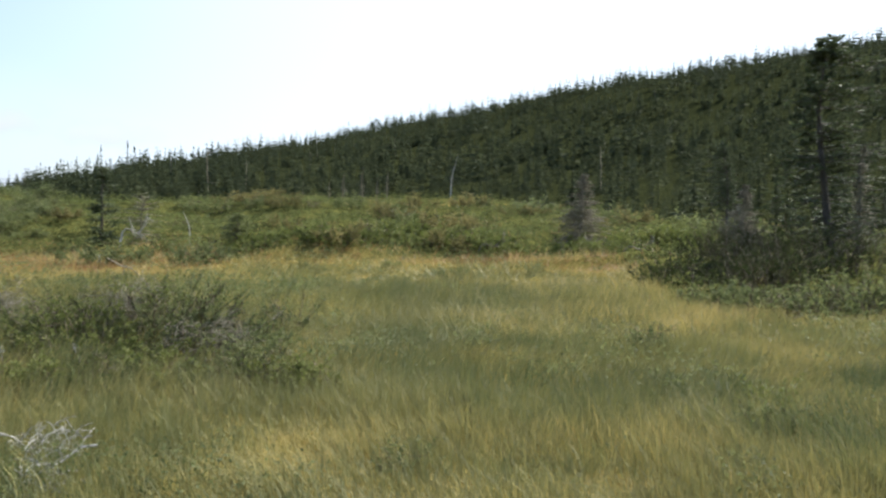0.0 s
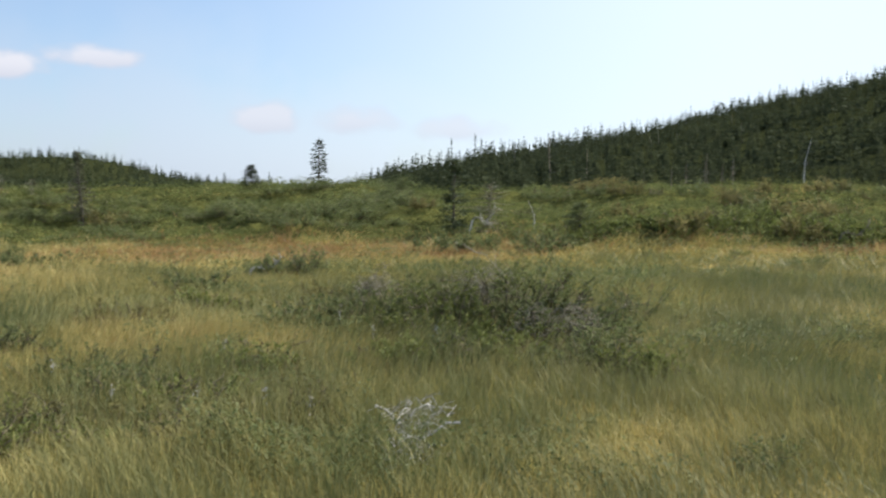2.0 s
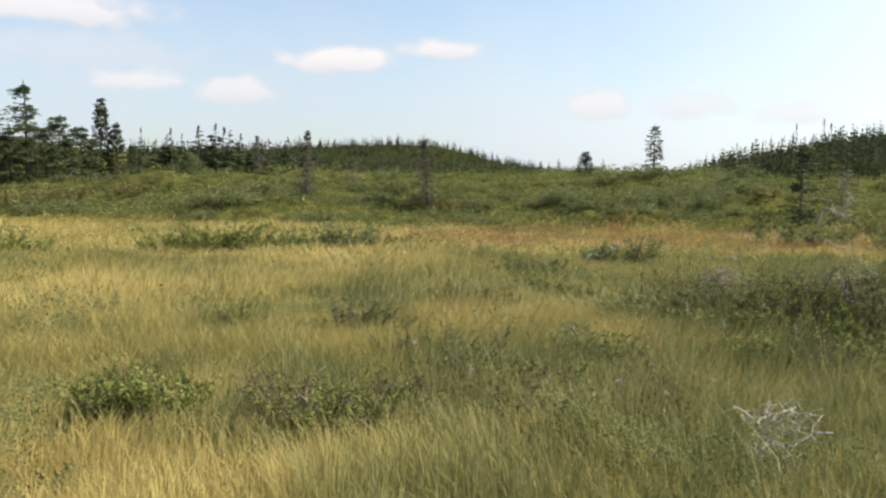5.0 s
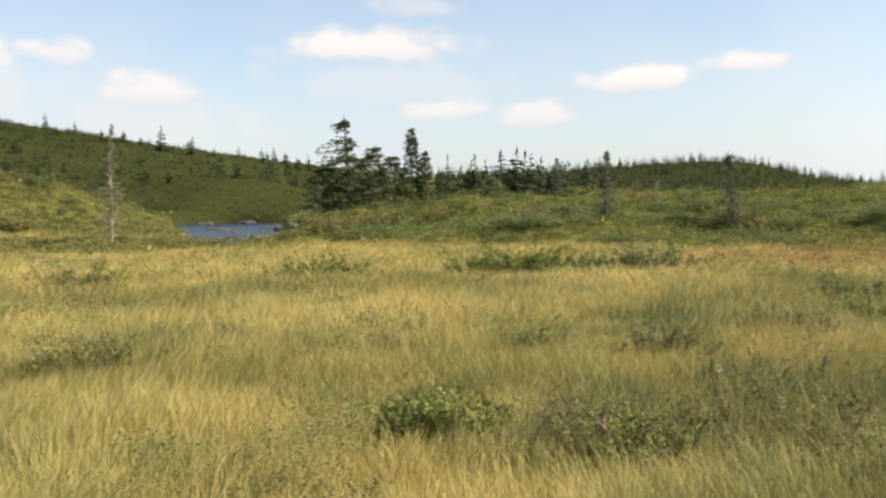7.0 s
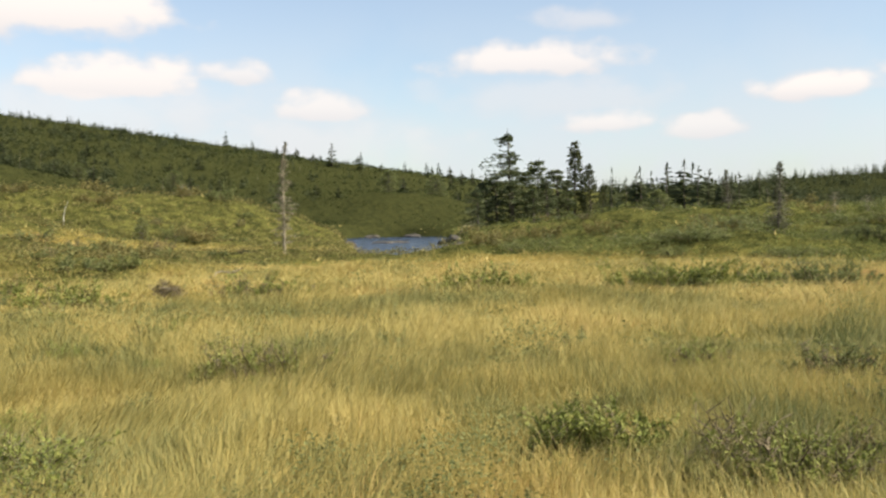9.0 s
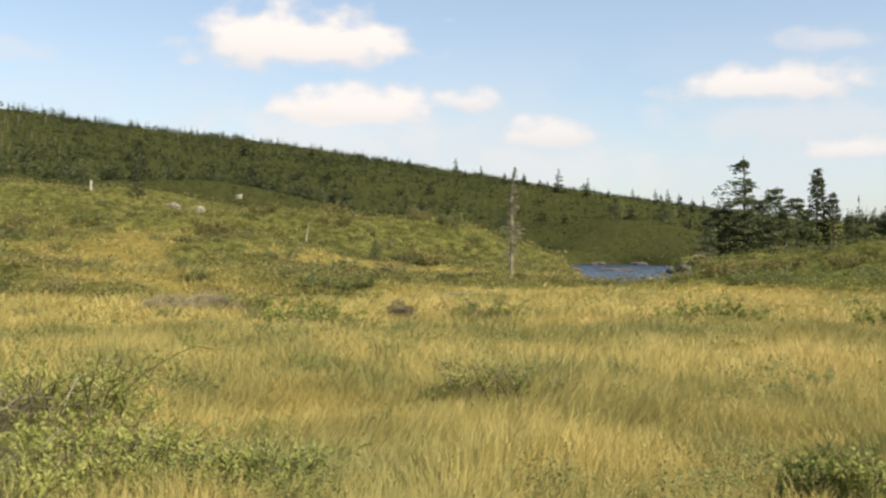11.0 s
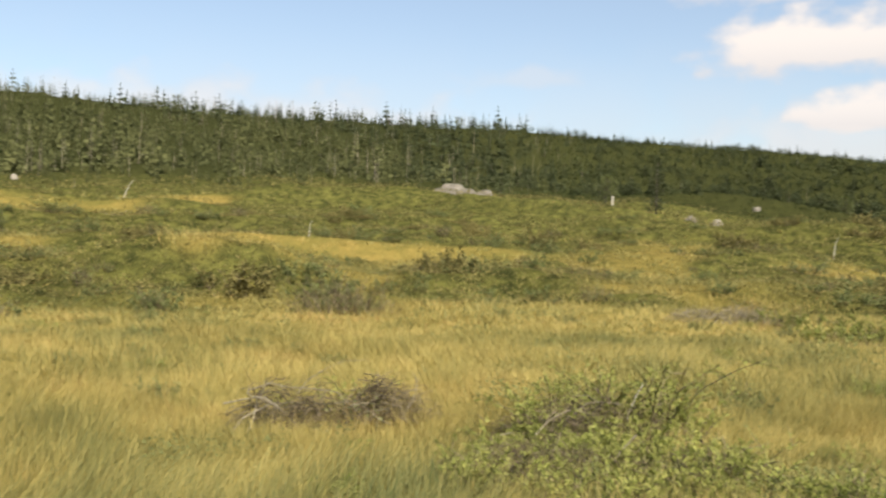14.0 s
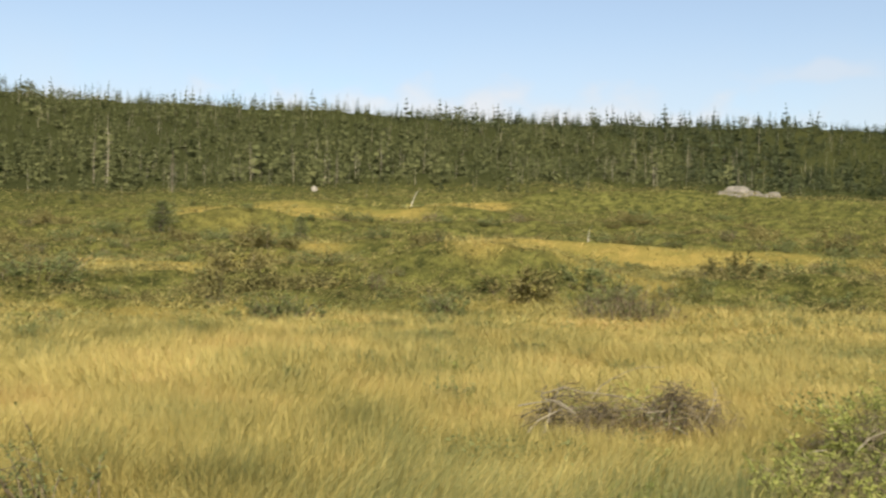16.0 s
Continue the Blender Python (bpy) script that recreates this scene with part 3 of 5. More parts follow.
tree_kind("dead_a", 9, 4.0, 0.42, GREY_LARCH, branches=170, sprays=3, spray=0.09, shape="dead", start=0.1, bare=0.5, wood=DEAD, crook=0.008, twigs=9)
tree_kind("larch_near", 14, 6.0, 2.1, LARCH, branches=260, sprays=40, spray=0.12, shape="tier", start=0.08, crook=0.015, twigs=3)
tree_kind("dead_b", 10, 2.2, 1.0, DEAD, branches=190, sprays=4, spray=0.07, shape="cone", start=0.06, bare=0.5, wood=DEAD, crook=0.03, twigs=9)
tree_kind("dead_c", 11, 4.0, 0.3, TWIG, branches=14, sprays=3, spray=0.1, shape="spire", start=0.4, bare=1.0, wood=PALE, crook=0.03)
tree_kind("grey_bush", 12, 1.8, 1.1, GREY_LARCH, branches=130, sprays=5, spray=0.12, shape="round", start=0.05, bare=0.75, wood=DEAD, crook=0.07)


def ground_at(az, d):
    x, y = compass(az, d)
    return float(x), float(y), float(height(x, y))


def plant(kind, name, label, az, d, h, wide=1.0, turn=None, lean=0.0, category="tree", group=""):
    full, trunk, crown = KINDS[kind]
    x, y, z = ground_at(az, d)
    root = new(name)
    turn = (az * 37.0) % 360 if turn is None else turn
    k = h / full
    root.matrix_world = Matrix.Translation((x, y, z - 0.06)) @ Euler((0, radians(lean), radians(turn))).to_matrix().to_4x4() @ Matrix.Diagonal((k * wide, k * wide, k, 1))
    for part_name, me in (("trunk", trunk), ("crown", crown)):
        if me:
            new(part_name, me).parent = root
    return tagged(root, label, category, group)


def round_form(seed):
    """A small broad crown of height 1: clumps of leaves round a short stem."""
    r = np.random.default_rng(seed)
    wood, leafage = Bag(), Bag()
    tube(wood, np.array([[0, 0, 0], [0.01, 0.01, 0.4], [0, 0, 0.8]]), [0.014, 0.01, 0.004], 3)
    way = unit(r.normal(size=(84, 3)) * [1, 1, 0.8])
    at = way * [0.24, 0.24, 0.33] * r.uniform(0.4, 1.0, (84, 1)) + [0, 0, 0.58]
    kites(leafage, at, way + r.normal(size=(84, 3)) * 0.5, 0.11, 0.08, r, 0.2)
    return wood, leafage


def hill_wood(x, y):
    """Density of the low trees on the far hill."""
    az, d = polar(x, y)
    near = np.interp(az, [50, 62, 70, 80, 90, 100, 112], [140, 130, 118, 116, 122, 124, 124])
    thin = np.interp(az, [54, 58, 70, 78, 86, 112], [0.0, 0.22, 0.4, 0.85, 1.0, 1.0])
    return thin * step(d - near - 10 * lattice(x, y, 16, 72), 0, 16) * step(-az, -108, -100) * step(-d, -285, -275)


def woods():
    """The far woods: many small uneven trees."""
    r = np.random.default_rng(31)
    forms = [spruce_form(100 + i, 0.13 + 0.07 * r.random(), 13, 0.05 + 0.2 * (i % 3 == 2), 0.3) for i in range(4)]
    forms += [spruce_form(104 + i, 0.18 + 0.07 * r.random(), 8, 0.0, 0.85) for i in range(4)]
    forms += [spruce_form(130 + i, 0.18 + 0.06 * r.random(), 6, 0.0, 0.95) for i in range(4)]
    for i in range(2):
        snag = Bag()
        tube(snag, np.array([[0, 0, 0], [0.01, 0.01, 0.5], [0.0, 0.02, 0.95]]), [0.009, 0.007, 0.003], 3)
        q = r.uniform(0.3, 0.92, 9)
        e = r.normal(size=(9, 3)) * [0.05, 0.05, 0.014]
        tubes(snag, np.stack([np.c_[np.full((9, 2), 0.01), q], np.c_[e[:, :2] + 0.01, q + e[:, 2]]], 1), np.full((9, 1), 1.0) * [0.004, 0.0015])
        forms.append((snag, Bag()))
    forms += [round_form(120), round_form(121)]
    X, Y = [], []
    for lo, hi, per, b0, b1 in ((34, 135, 0.2, -38, 150), (135, 290, 0.17, -38, 22), (135, 290, 0.12, 22, 92), (135, 290, 0.17, 92, 150), (290, 480, 0.045, 18, 60)):
        n = int(per * ((b1 - b0) / 360) * math.pi * (hi * hi - lo * lo))
        a, q = r.uniform(b0, b1, n), np.sqrt(r.uniform(lo * lo, hi * hi, n))
        px, py = compass(a, q)
        ok = r.random(n) < np.maximum(wood_cover(px, py), hill_wood(px, py))
        # behind the skyline nothing shows
        ok &= ~((q > 285) & ((a < 20) | (a > 58)))
        X.append(px[ok])
        Y.append(py[ok])
    x, y = np.concatenate(X), np.concatenate(Y)
    az, d = polar(x, y)
    n = len(x)
    z = height(x, y)
    thick = wood_cover(x, y)
    low = (thick < 0.3) & (hill_wood(x, y) > 0.02)
    hs = (0.5 + 0.5 * thick) * (1.9 + 2.8 * r.random(n) ** 1.7) * (0.85 + 0.3 * lattice(x, y, 9, 91))
    hs *= np.where(az > 92, 1.0 + 0.7 * r.random(n) ** 5, np.where((az > 20) & (az < 60), np.where(d < 190, 1.4, 1.15), np.where(az > 2, 1.2, 1.0)))
    hs = np.where(low, r.uniform(0.6, 1.2, n) * np.interp(az, [60, 80], [1.2, 2.1]), hs)
    wide = r.uniform(0.8, 1.4, n) * np.where(low, 1.5, np.where(az < 20, 1.25, np.where((az > 38) & (az < 51), 1.6, 1.15)))
    roll = r.random(n)
    pick = r.integers(0, 4, n) + np.where(d > 185, 8, np.where(d > 115, 4, 0))
    broad = np.where(low, 0.3, np.where(az > 92, 0.08, 0.05)) * (1 + lattice(x, y, 20, 92))
    pick = np.where(roll < broad, r.integers(14, 16, n), pick)
    pick = np.where(roll > 1 - np.where(low, 0.02, np.where(az > 90, 0.15, 0.02)) * (1.2 + lattice(x, y, 12, 93)), r.integers(12, 14, n), pick)
    hs = np.where(pick > 13, hs * 0.75, hs)
    spin = r.uniform(0, 6.28, n)
    # even broad crowns on the far hill take dark needles, for its cloud shadow
    olive = (az + 6 * lattice(x, y, 12, 90) > 99 + 0.22 * np.clip(d - 150, 0, 200)) | ((pick > 13) & (az > 99))
    green, mixed, grey = Bag(), Bag(), Bag()
    for west in (False, True):
        for i in range(len(forms)):
            m = (pick == i) & (olive == west)
            c, s = np.cos(spin[m]), np.sin(spin[m])
            leafy = mixed if west else green
            for bag, src in ((grey if i in (12, 13) else leafy, forms[i][0]), (leafy, forms[i][1])):
                if not src.v or not m.any():
                    continue
                v, f = np.vstack(src.v), np.vstack(src.f)
                gx = (v[None, :, 0] * c[:, None] - v[None, :, 1] * s[:, None]) * (hs[m] * wide[m])[:, None] + x[m][:, None]
                gy = (v[None, :, 0] * s[:, None] + v[None, :, 1] * c[:, None]) * (hs[m] * wide[m])[:, None] + y[m][:, None]
                gz = v[None, :, 2] * hs[m][:, None] + z[m][:, None] - 0.1
                bag.add(np.stack([gx, gy, gz], -1).reshape(-1, 3), (f[None] + (np.arange(m.sum()) * len(v))[:, None, None]).reshape(-1, 3))
    tagged(new("spruce_woods", green.mesh("spruce_woods", SPRUCE)), "dense dark spruce and fir woods on the hillsides", "woods", kind="stuff")
    tagged(new("mixed_woods", mixed.mesh("mixed_woods", MIXED)), "olive green spruce and larch woods on the ridge", "woods", kind="stuff")
    tagged(new("dead_woods", grey.mesh("dead_woods", DEAD)), "grey dead snags standing among the spruce woods", "woods", kind="stuff")


woods()


# shrubs that stand in the open bog: bearing, distance, width, depth
THICKETS = []


def thicket(x, y):
    """Where those shrubs crowd out the sedge."""
    out = np.zeros(np.shape(x))
    if np.min(np.hypot(x, y)) > 30:
        return out
    lo, hi = np.min(np.hypot(x, y)) - 3, np.max(np.hypot(x, y)) + 3
    for b, d, w, k in THICKETS:
        if not lo < d < hi:
            continue
        cx, cy = compass(b, d)
        c, s = math.cos(radians(b)), math.sin(radians(b))
        u, v = (x - cx) * c + (y - cy) * s, -(x - cx) * s + (y - cy) * c
        out = np.maximum(out, step(-np.hypot(u / (w / 2), v / (k / 2)), -0.85, -0.4))
    return out


def bog_shrubs(x, y):
    """Low leafy patches that dot the sedge."""
    az, d = polar(x, y)
    n = 0.8 * lattice(x, y, 1.7, 61) + 0.8 * lattice(x, y, 0.5, 62) + 0.35 * lattice(x, y, 9, 63)
    more = 0.25 * step(d, 13, 26) + 0.55 * step(-az, -48, -24) * step(az, -22, -4) - 0.2 * step(az, 52, 64) * step(-d, -20, -12)
    return step(n + more, 0.42, 1.1) * (1 - heath_cover(x, y)) * 0.85


def sedge():
    """The bog's grass, blade by blade near the path and tuft by tuft further off."""
    r = np.random.default_rng(5)
    bag = Bag()
    for lo, hi, n, w0, tall in ((0.2, 4.0, 30000, 0.005, 0.26), (4.0, 7.5, 120000, 0.0024, 0.29), (7.5, 12, 230000, 0.0037, 0.28), (12, 20, 230000, 0.0064, 0.28), (20, 34, 180000, 0.012, 0.26), (34, 62, 80000, 0.03, 0.25),
                                (62, 110, 24000, 0.09, 0.3), (4.01, 40, 30000, 0.03, 0.28)):
        tufts = n // 14
        az = r.uniform(147, 323, tufts) if lo == 4.01 else r.uniform(-37, 323 if lo < 1 else 147, tufts)
        d = np.sqrt(r.uniform(lo * lo, hi * hi, tufts))
        cx, cy = compass(az, d)
        own = r.integers(0, tufts, n)
        off = r.normal(size=(n, 2)) * (0.055 + 0.005 * lo)
        x, y = cx[own] + off[:, 0], cy[own] + off[:, 1]
        mood, big = r.normal(size=tufts)[own], r.uniform(0.75, 1.25, tufts)[own]
        az, d = polar(x, y)
        cover = heath_cover(x, y)
        keep = (r.random(n) > np.maximum(np.maximum(cover * 0.93, 0.4 * thicket(x, y)), 0.3 * bog_shrubs(x, y))) & (pond_depth(az, d) < 0.3) & (wood_cover(x, y) < 0.3)
        x, y, az, d, off, mood, big = x[keep], y[keep], az[keep], d[keep], off[keep], mood[keep], big[keep]
        n = len(x)
        z = height(x, y)
        patch = 0.5 + 0.5 * lattice(x, y, 2.2, 41)
        clump = 0.5 + 0.5 * lattice(x, y, 0.6, 47)
        h = tall * r.uniform(0.4, 1.15, n) * (0.65 + 0.5 * patch) * (0.62 + 0.7 * clump) * big
        a = r.uniform(0, 6.28, n)
        lean = h * r.uniform(0.05, 0.6, n)
        side = np.c_[np.cos(a), np.sin(a), np.zeros(n)] * (w0 * r.uniform(0.6, 1.4, n))[:, None]
        b = a + 1.57 + r.normal(size=n)
        # the wind lays whole patches over the same way
        gust = 1.9 * lattice(x, y, 3.1, 48) + 0.9 * lattice(x, y, 0.9, 49) + 0.6
        blown = h * (0.3 + 0.3 * lattice(x, y, 1.7, 50))
        tilt = np.c_[np.cos(b) * lean + np.cos(gust) * blown, np.sin(b) * lean + np.sin(gust) * blown, np.zeros(n)] + np.c_[off * 0.9, np.zeros(n)]
        foot = np.c_[x, y, z - 0.02]
        tip = foot + tilt + np.c_[np.zeros((n, 2)), h]
        calm = 1 - 0.32 * step(az, 30, 50)
        dry_lit = 0.28 * lattice(x, y, 2.6, 43) + 0.2 * lattice(x, y, 8.0, 44) + 0.3 * lattice(x, y, 0.9, 45) + r.normal(size=n) * 0.12 - 0.14 * (clump - 0.5) + mood * 0.16
        # low bearings stay greener and darker, partly standing in for cloud shade
        dry_lit = dry_lit * calm + 0.44 * step(az, 10, 44)
        dry_lit -= 0.18 * step(d, 24, 32) * step(az, 80, 92) * step(cover[keep], 0.1, 0.4)
        dry_lit += 0.95 * step(d + 1.5 * lattice(x, y, 4, 46), 21.5, 25) * step(-d, -38, -31) * step(-az, -38, -28)
        dry_lit -= 0.15 * np.exp(-((az - 103) / 9) ** 2 - ((d - 6.5) / 2.6) ** 2) + 0.05 * step(az, 80, 95) * step(-d, -11, -7) + 0.08 * step(az, 55, 75)
        tone = np.clip(dry_lit, 0, 1)
        if lo == 4.0:
            mid = foot + tilt * 0.3 + np.c_[np.zeros((n, 2)), h * 0.6]
            v = np.stack([foot - side, foot + side, mid + side * 0.8, mid - side * 0.8, tip], 1)
            q = np.arange(n)[:, None] * 5
            f = np.concatenate([q + [0, 1, 2], q + [0, 2, 3], q + [3, 2, 4]])
            k = 5
        else:
            v = np.stack([foot - side, foot + side, tip], 1)
            f = np.arange(n)[:, None] * 3 + [0, 1, 2]
            k = 3
        bag.add(v.reshape(-1, 3), f, np.repeat(tone, k))
    tagged(new("sedge_grass", bag.mesh("sedge_grass", GRASS)), "tall yellow-green sedge grass covering the wet bog", "grass", kind="stuff")


def carpet(name, label, mat, seed, bands, cover, lift, extra=0.0):
    """Low shrubs over a stretch of ground: leaf clumps at the height of their twigs."""
    r = np.random.default_rng(seed)
    bag = Bag()
    for lo, hi, n, size0, size1 in bands:
        az = r.uniform(-40, 148, n)
        d = np.exp(r.uniform(np.log(lo), np.log(hi), n)) if lo < 100 else np.sqrt(r.uniform(lo * lo, hi * hi, n))
        x, y = compass(az, d)
        keep = (r.random(n) < cover(x, y)) & (pond_depth(az, d) < 0.2) & (wood_cover(x, y) < 0.6)
        x, y, d = x[keep], y[keep], d[keep]
        n = len(x)
        lump = np.clip(0.5 + 0.6 * lattice(x, y, 0.8 if lo < 60 else 2.2, seed + 51) + 0.3 * lattice(x, y, 2.6, seed + 52), 0.05, 1.3)
        z = height(x, y) + lump * r.random(n) ** 0.5 * np.interp(d, [13, 60, 300], lift)
        size = np.interp(d, [lo, hi], [size0, size1]) * r.uniform(0.6, 1.4, n)
        way = r.normal(size=(n, 3)) * [1, 1, 0.55] + [0, 0, 0.35]
        kites(bag, np.c_[x, y, z], way, size, size * 0.6, r, 0.25, 0.6)
    tagged(new(name, bag.mesh(name, mat)), label, "shrubs", kind="stuff")


def is_green(x, y):
    """The heath on the north side is fresher than that in the west."""
    return polar(x, y)[0] + 9 * lattice(x, y, 8, 23) < 58


HEATH_BANDS = ((13, 24, 50000, 0.05, 0.075), (24, 40, 140000, 0.07, 0.10), (40, 70, 140000, 0.10, 0.16), (70, 125, 95000, 0.16, 0.26))
carpet("heath_shrubs", "low olive heath shrubs carpeting the knolls and banks", HEATH, 6, HEATH_BANDS, lambda x, y: heath_cover(x, y) * (1 - scrub_cover(x, y)) * ~is_green(x, y), [0.45, 0.5, 0.9])
carpet("green_heath", "low fresh green heath shrubs on the banks beside the bog", GREEN_HEATH, 7, HEATH_BANDS, lambda x, y: heath_cover(x, y) * (1 - scrub_cover(x, y)) * is_green(x, y), [0.45, 0.5, 0.9])
carpet("spruce_scrub", "dwarf spruce scrub covering the far hillside, darkened for cloud shadow", SCRUB, 16, ((75, 130, 60000, 0.16, 0.28), (130, 275, 110000, 0.3, 0.5)), scrub_cover, [0.4, 0.55, 0.7])
carpet("bog_shrubs", "low dark leafy bog shrubs dotted through the sedge", LEAF, 26,
       ((5, 11, 210000, 0.022, 0.034), (11, 20, 130000, 0.034, 0.05), (20, 42, 130000, 0.05, 0.09)), bog_shrubs, [0.46, 0.4, 0.4])


def part(name, me, parent, label=""):
    ob = new(name, me)
    ob.parent = parent
    return tagged(ob, label)


def shrub(name, label, az, d, wide, deep, h, leaf=LEAF, stems=60, leaves=22, size=0.035, dead=0.25, seed=0, category="shrub", twig=TWIG, group="", turn=None, limp=0.35, slim=0.5, shoots=False):
    """Stems that spread from several crowns, leaves on their outer parts, dead twigs between. wide lies across the view from the first standpoint."""
    r = np.random.default_rng(900 + seed + int(az * 10) + int(d * 10))
    x, y, z0 = ground_at(az, d)
    THICKETS.append((az, d, wide, deep))
    root = new(name)
    root.matrix_world = pose(x, y, z0, 0, 0, az if turn is None else turn)
    wood, green = Bag(), Bag()
    ca, sa = math.cos(radians(az)), math.sin(radians(az))
    leaves = int(leaves * 0.85)
    crowns = max(4, int(2.5 * wide * deep + 3))
    mid = r.normal(size=(crowns, 2)) * 0.4
    tall = r.uniform(0.5, 1.15, crowns)
    own = r.integers(0, crowns, stems)
    spread = mid[own] + r.normal(size=(stems, 2)) * 0.27
    spread /= np.maximum(1.0, np.hypot(spread[:, 0], spread[:, 1]) / 0.98)[:, None]
    px, py = spread[:, 0] * wide * 0.46, spread[:, 1] * deep * 0.46
    foot = np.c_[px, py, height(x + px * ca - py * sa, y + px * sa + py * ca) - z0 - 0.02]
    q = np.hypot(spread[:, 0], spread[:, 1])
    top = h * (0.3 + 0.7 * np.sqrt(np.maximum(0, 1 - q * q))) * tall[own] * r.uniform(0.45, 1.2, stems)
    a = np.arctan2(spread[:, 1], spread[:, 0]) + r.normal(size=stems) * 0.9
    go = np.c_[np.cos(a), np.sin(a), np.zeros(stems)] * (top * r.uniform(0.2, 1.0, stems))[:, None]
    if shoots:
        go = go * 1.35
    u = np.linspace(0, 1, 5)[None, :, None]
    up = np.array([0, 0, 1.0]) * top[:, None, None]
    lines = foot[:, None] + go[:, None] * u + up * (u * (1 + limp) - limp * u ** 3) + np.cumsum(r.normal(size=(stems, 5, 3)) * 0.035, 1) * top[:, None, None] * u
    tubes(wood, lines, ((0.006 + 0.004 * r.random(stems)) * (0.5 + h))[:, None] * (1 - 0.75 * u[0, :, 0]))
    bare = r.random(stems) < dead
    which = np.concatenate([np.repeat(np.flatnonzero(~bare), 3), np.repeat(np.flatnonzero(bare), 6)])
    p = on_lines(lines, which, r.uniform(0.3, 0.95, len(which)))
    e = p + unit(r.normal(size=(len(which), 3)) + [0, 0, 0.35]) * (top[which] * r.uniform(0.15, 0.45, len(which)))[:, None]
    live = ~bare[which]
    tubes(wood, np.stack([p, e], 1)[live], np.full((live.sum(), 1), 1.0) * [0.0032, 0.0012])
    if bare.any():
        tubes(wood, np.stack([p, (p + e) / 2 + r.normal(size=p.shape) * 0.02, e], 1)[~live], np.full(((~live).sum(), 1), 1.0) * [0.0046, 0.0034, 0.0017])
    p, e = p[live], e[live]
    if len(p):
        m = max(2, leaves // 4)
        i = np.repeat(np.arange(len(p)), m)
        w = r.random(len(i))[:, None]
        loose = 0.55 if shoots else 0.9
        kites(green, p[i] + (e - p)[i] * w, unit(e - p)[i] + loose * r.normal(size=(len(i), 3)), size * r.uniform(0.6, 1.4, len(i)), size * slim, r)
        i = np.repeat(np.flatnonzero(~bare), leaves)
        at = on_lines(lines, i, r.uniform(0.35, 1.0, len(i)))
        way = unit(go[i] + [0, 0, 0.2]) + 0.6 * r.normal(size=(len(i), 3)) if shoots else r.normal(size=(len(i), 3)) + [0, 0, 0.7]
        kites(green, at, way, size * r.uniform(0.6, 1.4, len(i)), size * slim, r)
    tagged(part("branchwork", wood.mesh("stems", twig), root), kind="stuff")
    if green.v:
        part("foliage", green.mesh("leaves", leaf), root)
    return tagged(root, label, category, group)


def brush_pile(name, label, az, d, wide, deep, h, twigs=220, mat=TWIG, seed=0, turn=0.0, stout=1.0, sprawl=1.0):
    """A heap of dead, tangled branches: humps of arching boughs with their side twigs."""
    r = np.random.default_rng(seed + 77)
    x, y, z0 = ground_at(az, d)
    root = new(name)
    root.matrix_world = pose(x, y, z0, 0, 0, az + turn)
    thin = Bag()
    humps = np.c_[r.uniform(-0.55, 0.55, 4), r.uniform(-0.4, 0.4, 4), r.uniform(0.55, 1.0, 4)]
    own = r.integers(0, 4, twigs)
    f = np.clip(humps[own, :2] + r.normal(size=(twigs, 2)) * 0.26, -1, 1)
    top = h * humps[own, 2] * np.exp(-3.0 * ((f - humps[own, :2]) ** 2).sum(1))
    at = np.c_[f * [wide / 2, deep / 2], top * r.uniform(0.1, 1.0, twigs) ** 0.7]
    a = r.normal(size=twigs) * 0.8 + np.where(r.random(twigs) < 0.6, 0, 1.5)
    big = np.arange(twigs) < min(16, max(4, twigs // 26))
    long = (0.3 + 0.6 * r.random(twigs)) * np.where(big, 1.15, 0.55) * min(1.0, wide / 1.6) * sprawl
    go = np.c_[np.cos(a), np.sin(a), r.normal(size=twigs) * 0.4 + 0.1] * long[:, None]
    u = np.linspace(-0.5, 0.5, 6)[None, :, None]
    lines = at[:, None] + go[:, None] * u + np.cumsum(r.normal(size=(twigs, 6, 3)) * 0.055, 1) * long[:, None, None] - np.array([0, 0, 0.5]) * long[:, None, None] * u * u
    lines[..., 2] = np.maximum(lines[..., 2], 0.005)
    k = np.where(big, 0.0055, 0.0026) * r.uniform(0.6, 1.4, twigs) * (0.5 + 0.5 * d / 8) * stout
    taper = k[:, None] * np.linspace(1, 0.35, 6)
    for i in np.flatnonzero(big):
        thick = Bag()
        tube(thick, lines[i], taper[i], 5)
        part("branch", thick.mesh("branch", DEAD if mat == TWIG else mat), root)
    tubes(thin, lines[~big], taper[~big])
    i = np.repeat(np.arange(twigs), np.where(big, 5, 2))
    p = on_lines(lines, i, r.uniform(0.2, 0.95, len(i)))
    e = p + unit(r.normal(size=(len(i), 3)) + unit(go)[i]) * (long[i] * r.uniform(0.15, 0.4, len(i)))[:, None]
    e[:, 2] = np.maximum(e[:, 2], 0.01)
    tubes(thin, np.stack([p, (p + e) / 2 + r.normal(size=p.shape) * 0.015, e], 1), k[i][:, None] * [0.5, 0.4, 0.2])
    tagged(part("twig_tangle", thin.mesh("twigs", mat), root), kind="stuff")
    return tagged(root, label, "brush pile")


# ---- single trees, north to west ----
plant("larch_near", "larch_tree", "tall broad larch with leaning crown at the heath edge", -30.6, 27, 5.6, 1.25, lean=-5)
plant("dead_a", "dead_tree", "grey dead tree trunk with bare broken limbs", -32.0, 24, 2.6, 1.6)
plant("dead_b", "dead_tree", "grey dead spruce with fine bare twigs", -25.8, 27, 2.1, 0.9)
plant("larch_near", "larch_tree", "bushy larch in front of the dark woods", -25.0, 34, 3.4, 0.9)
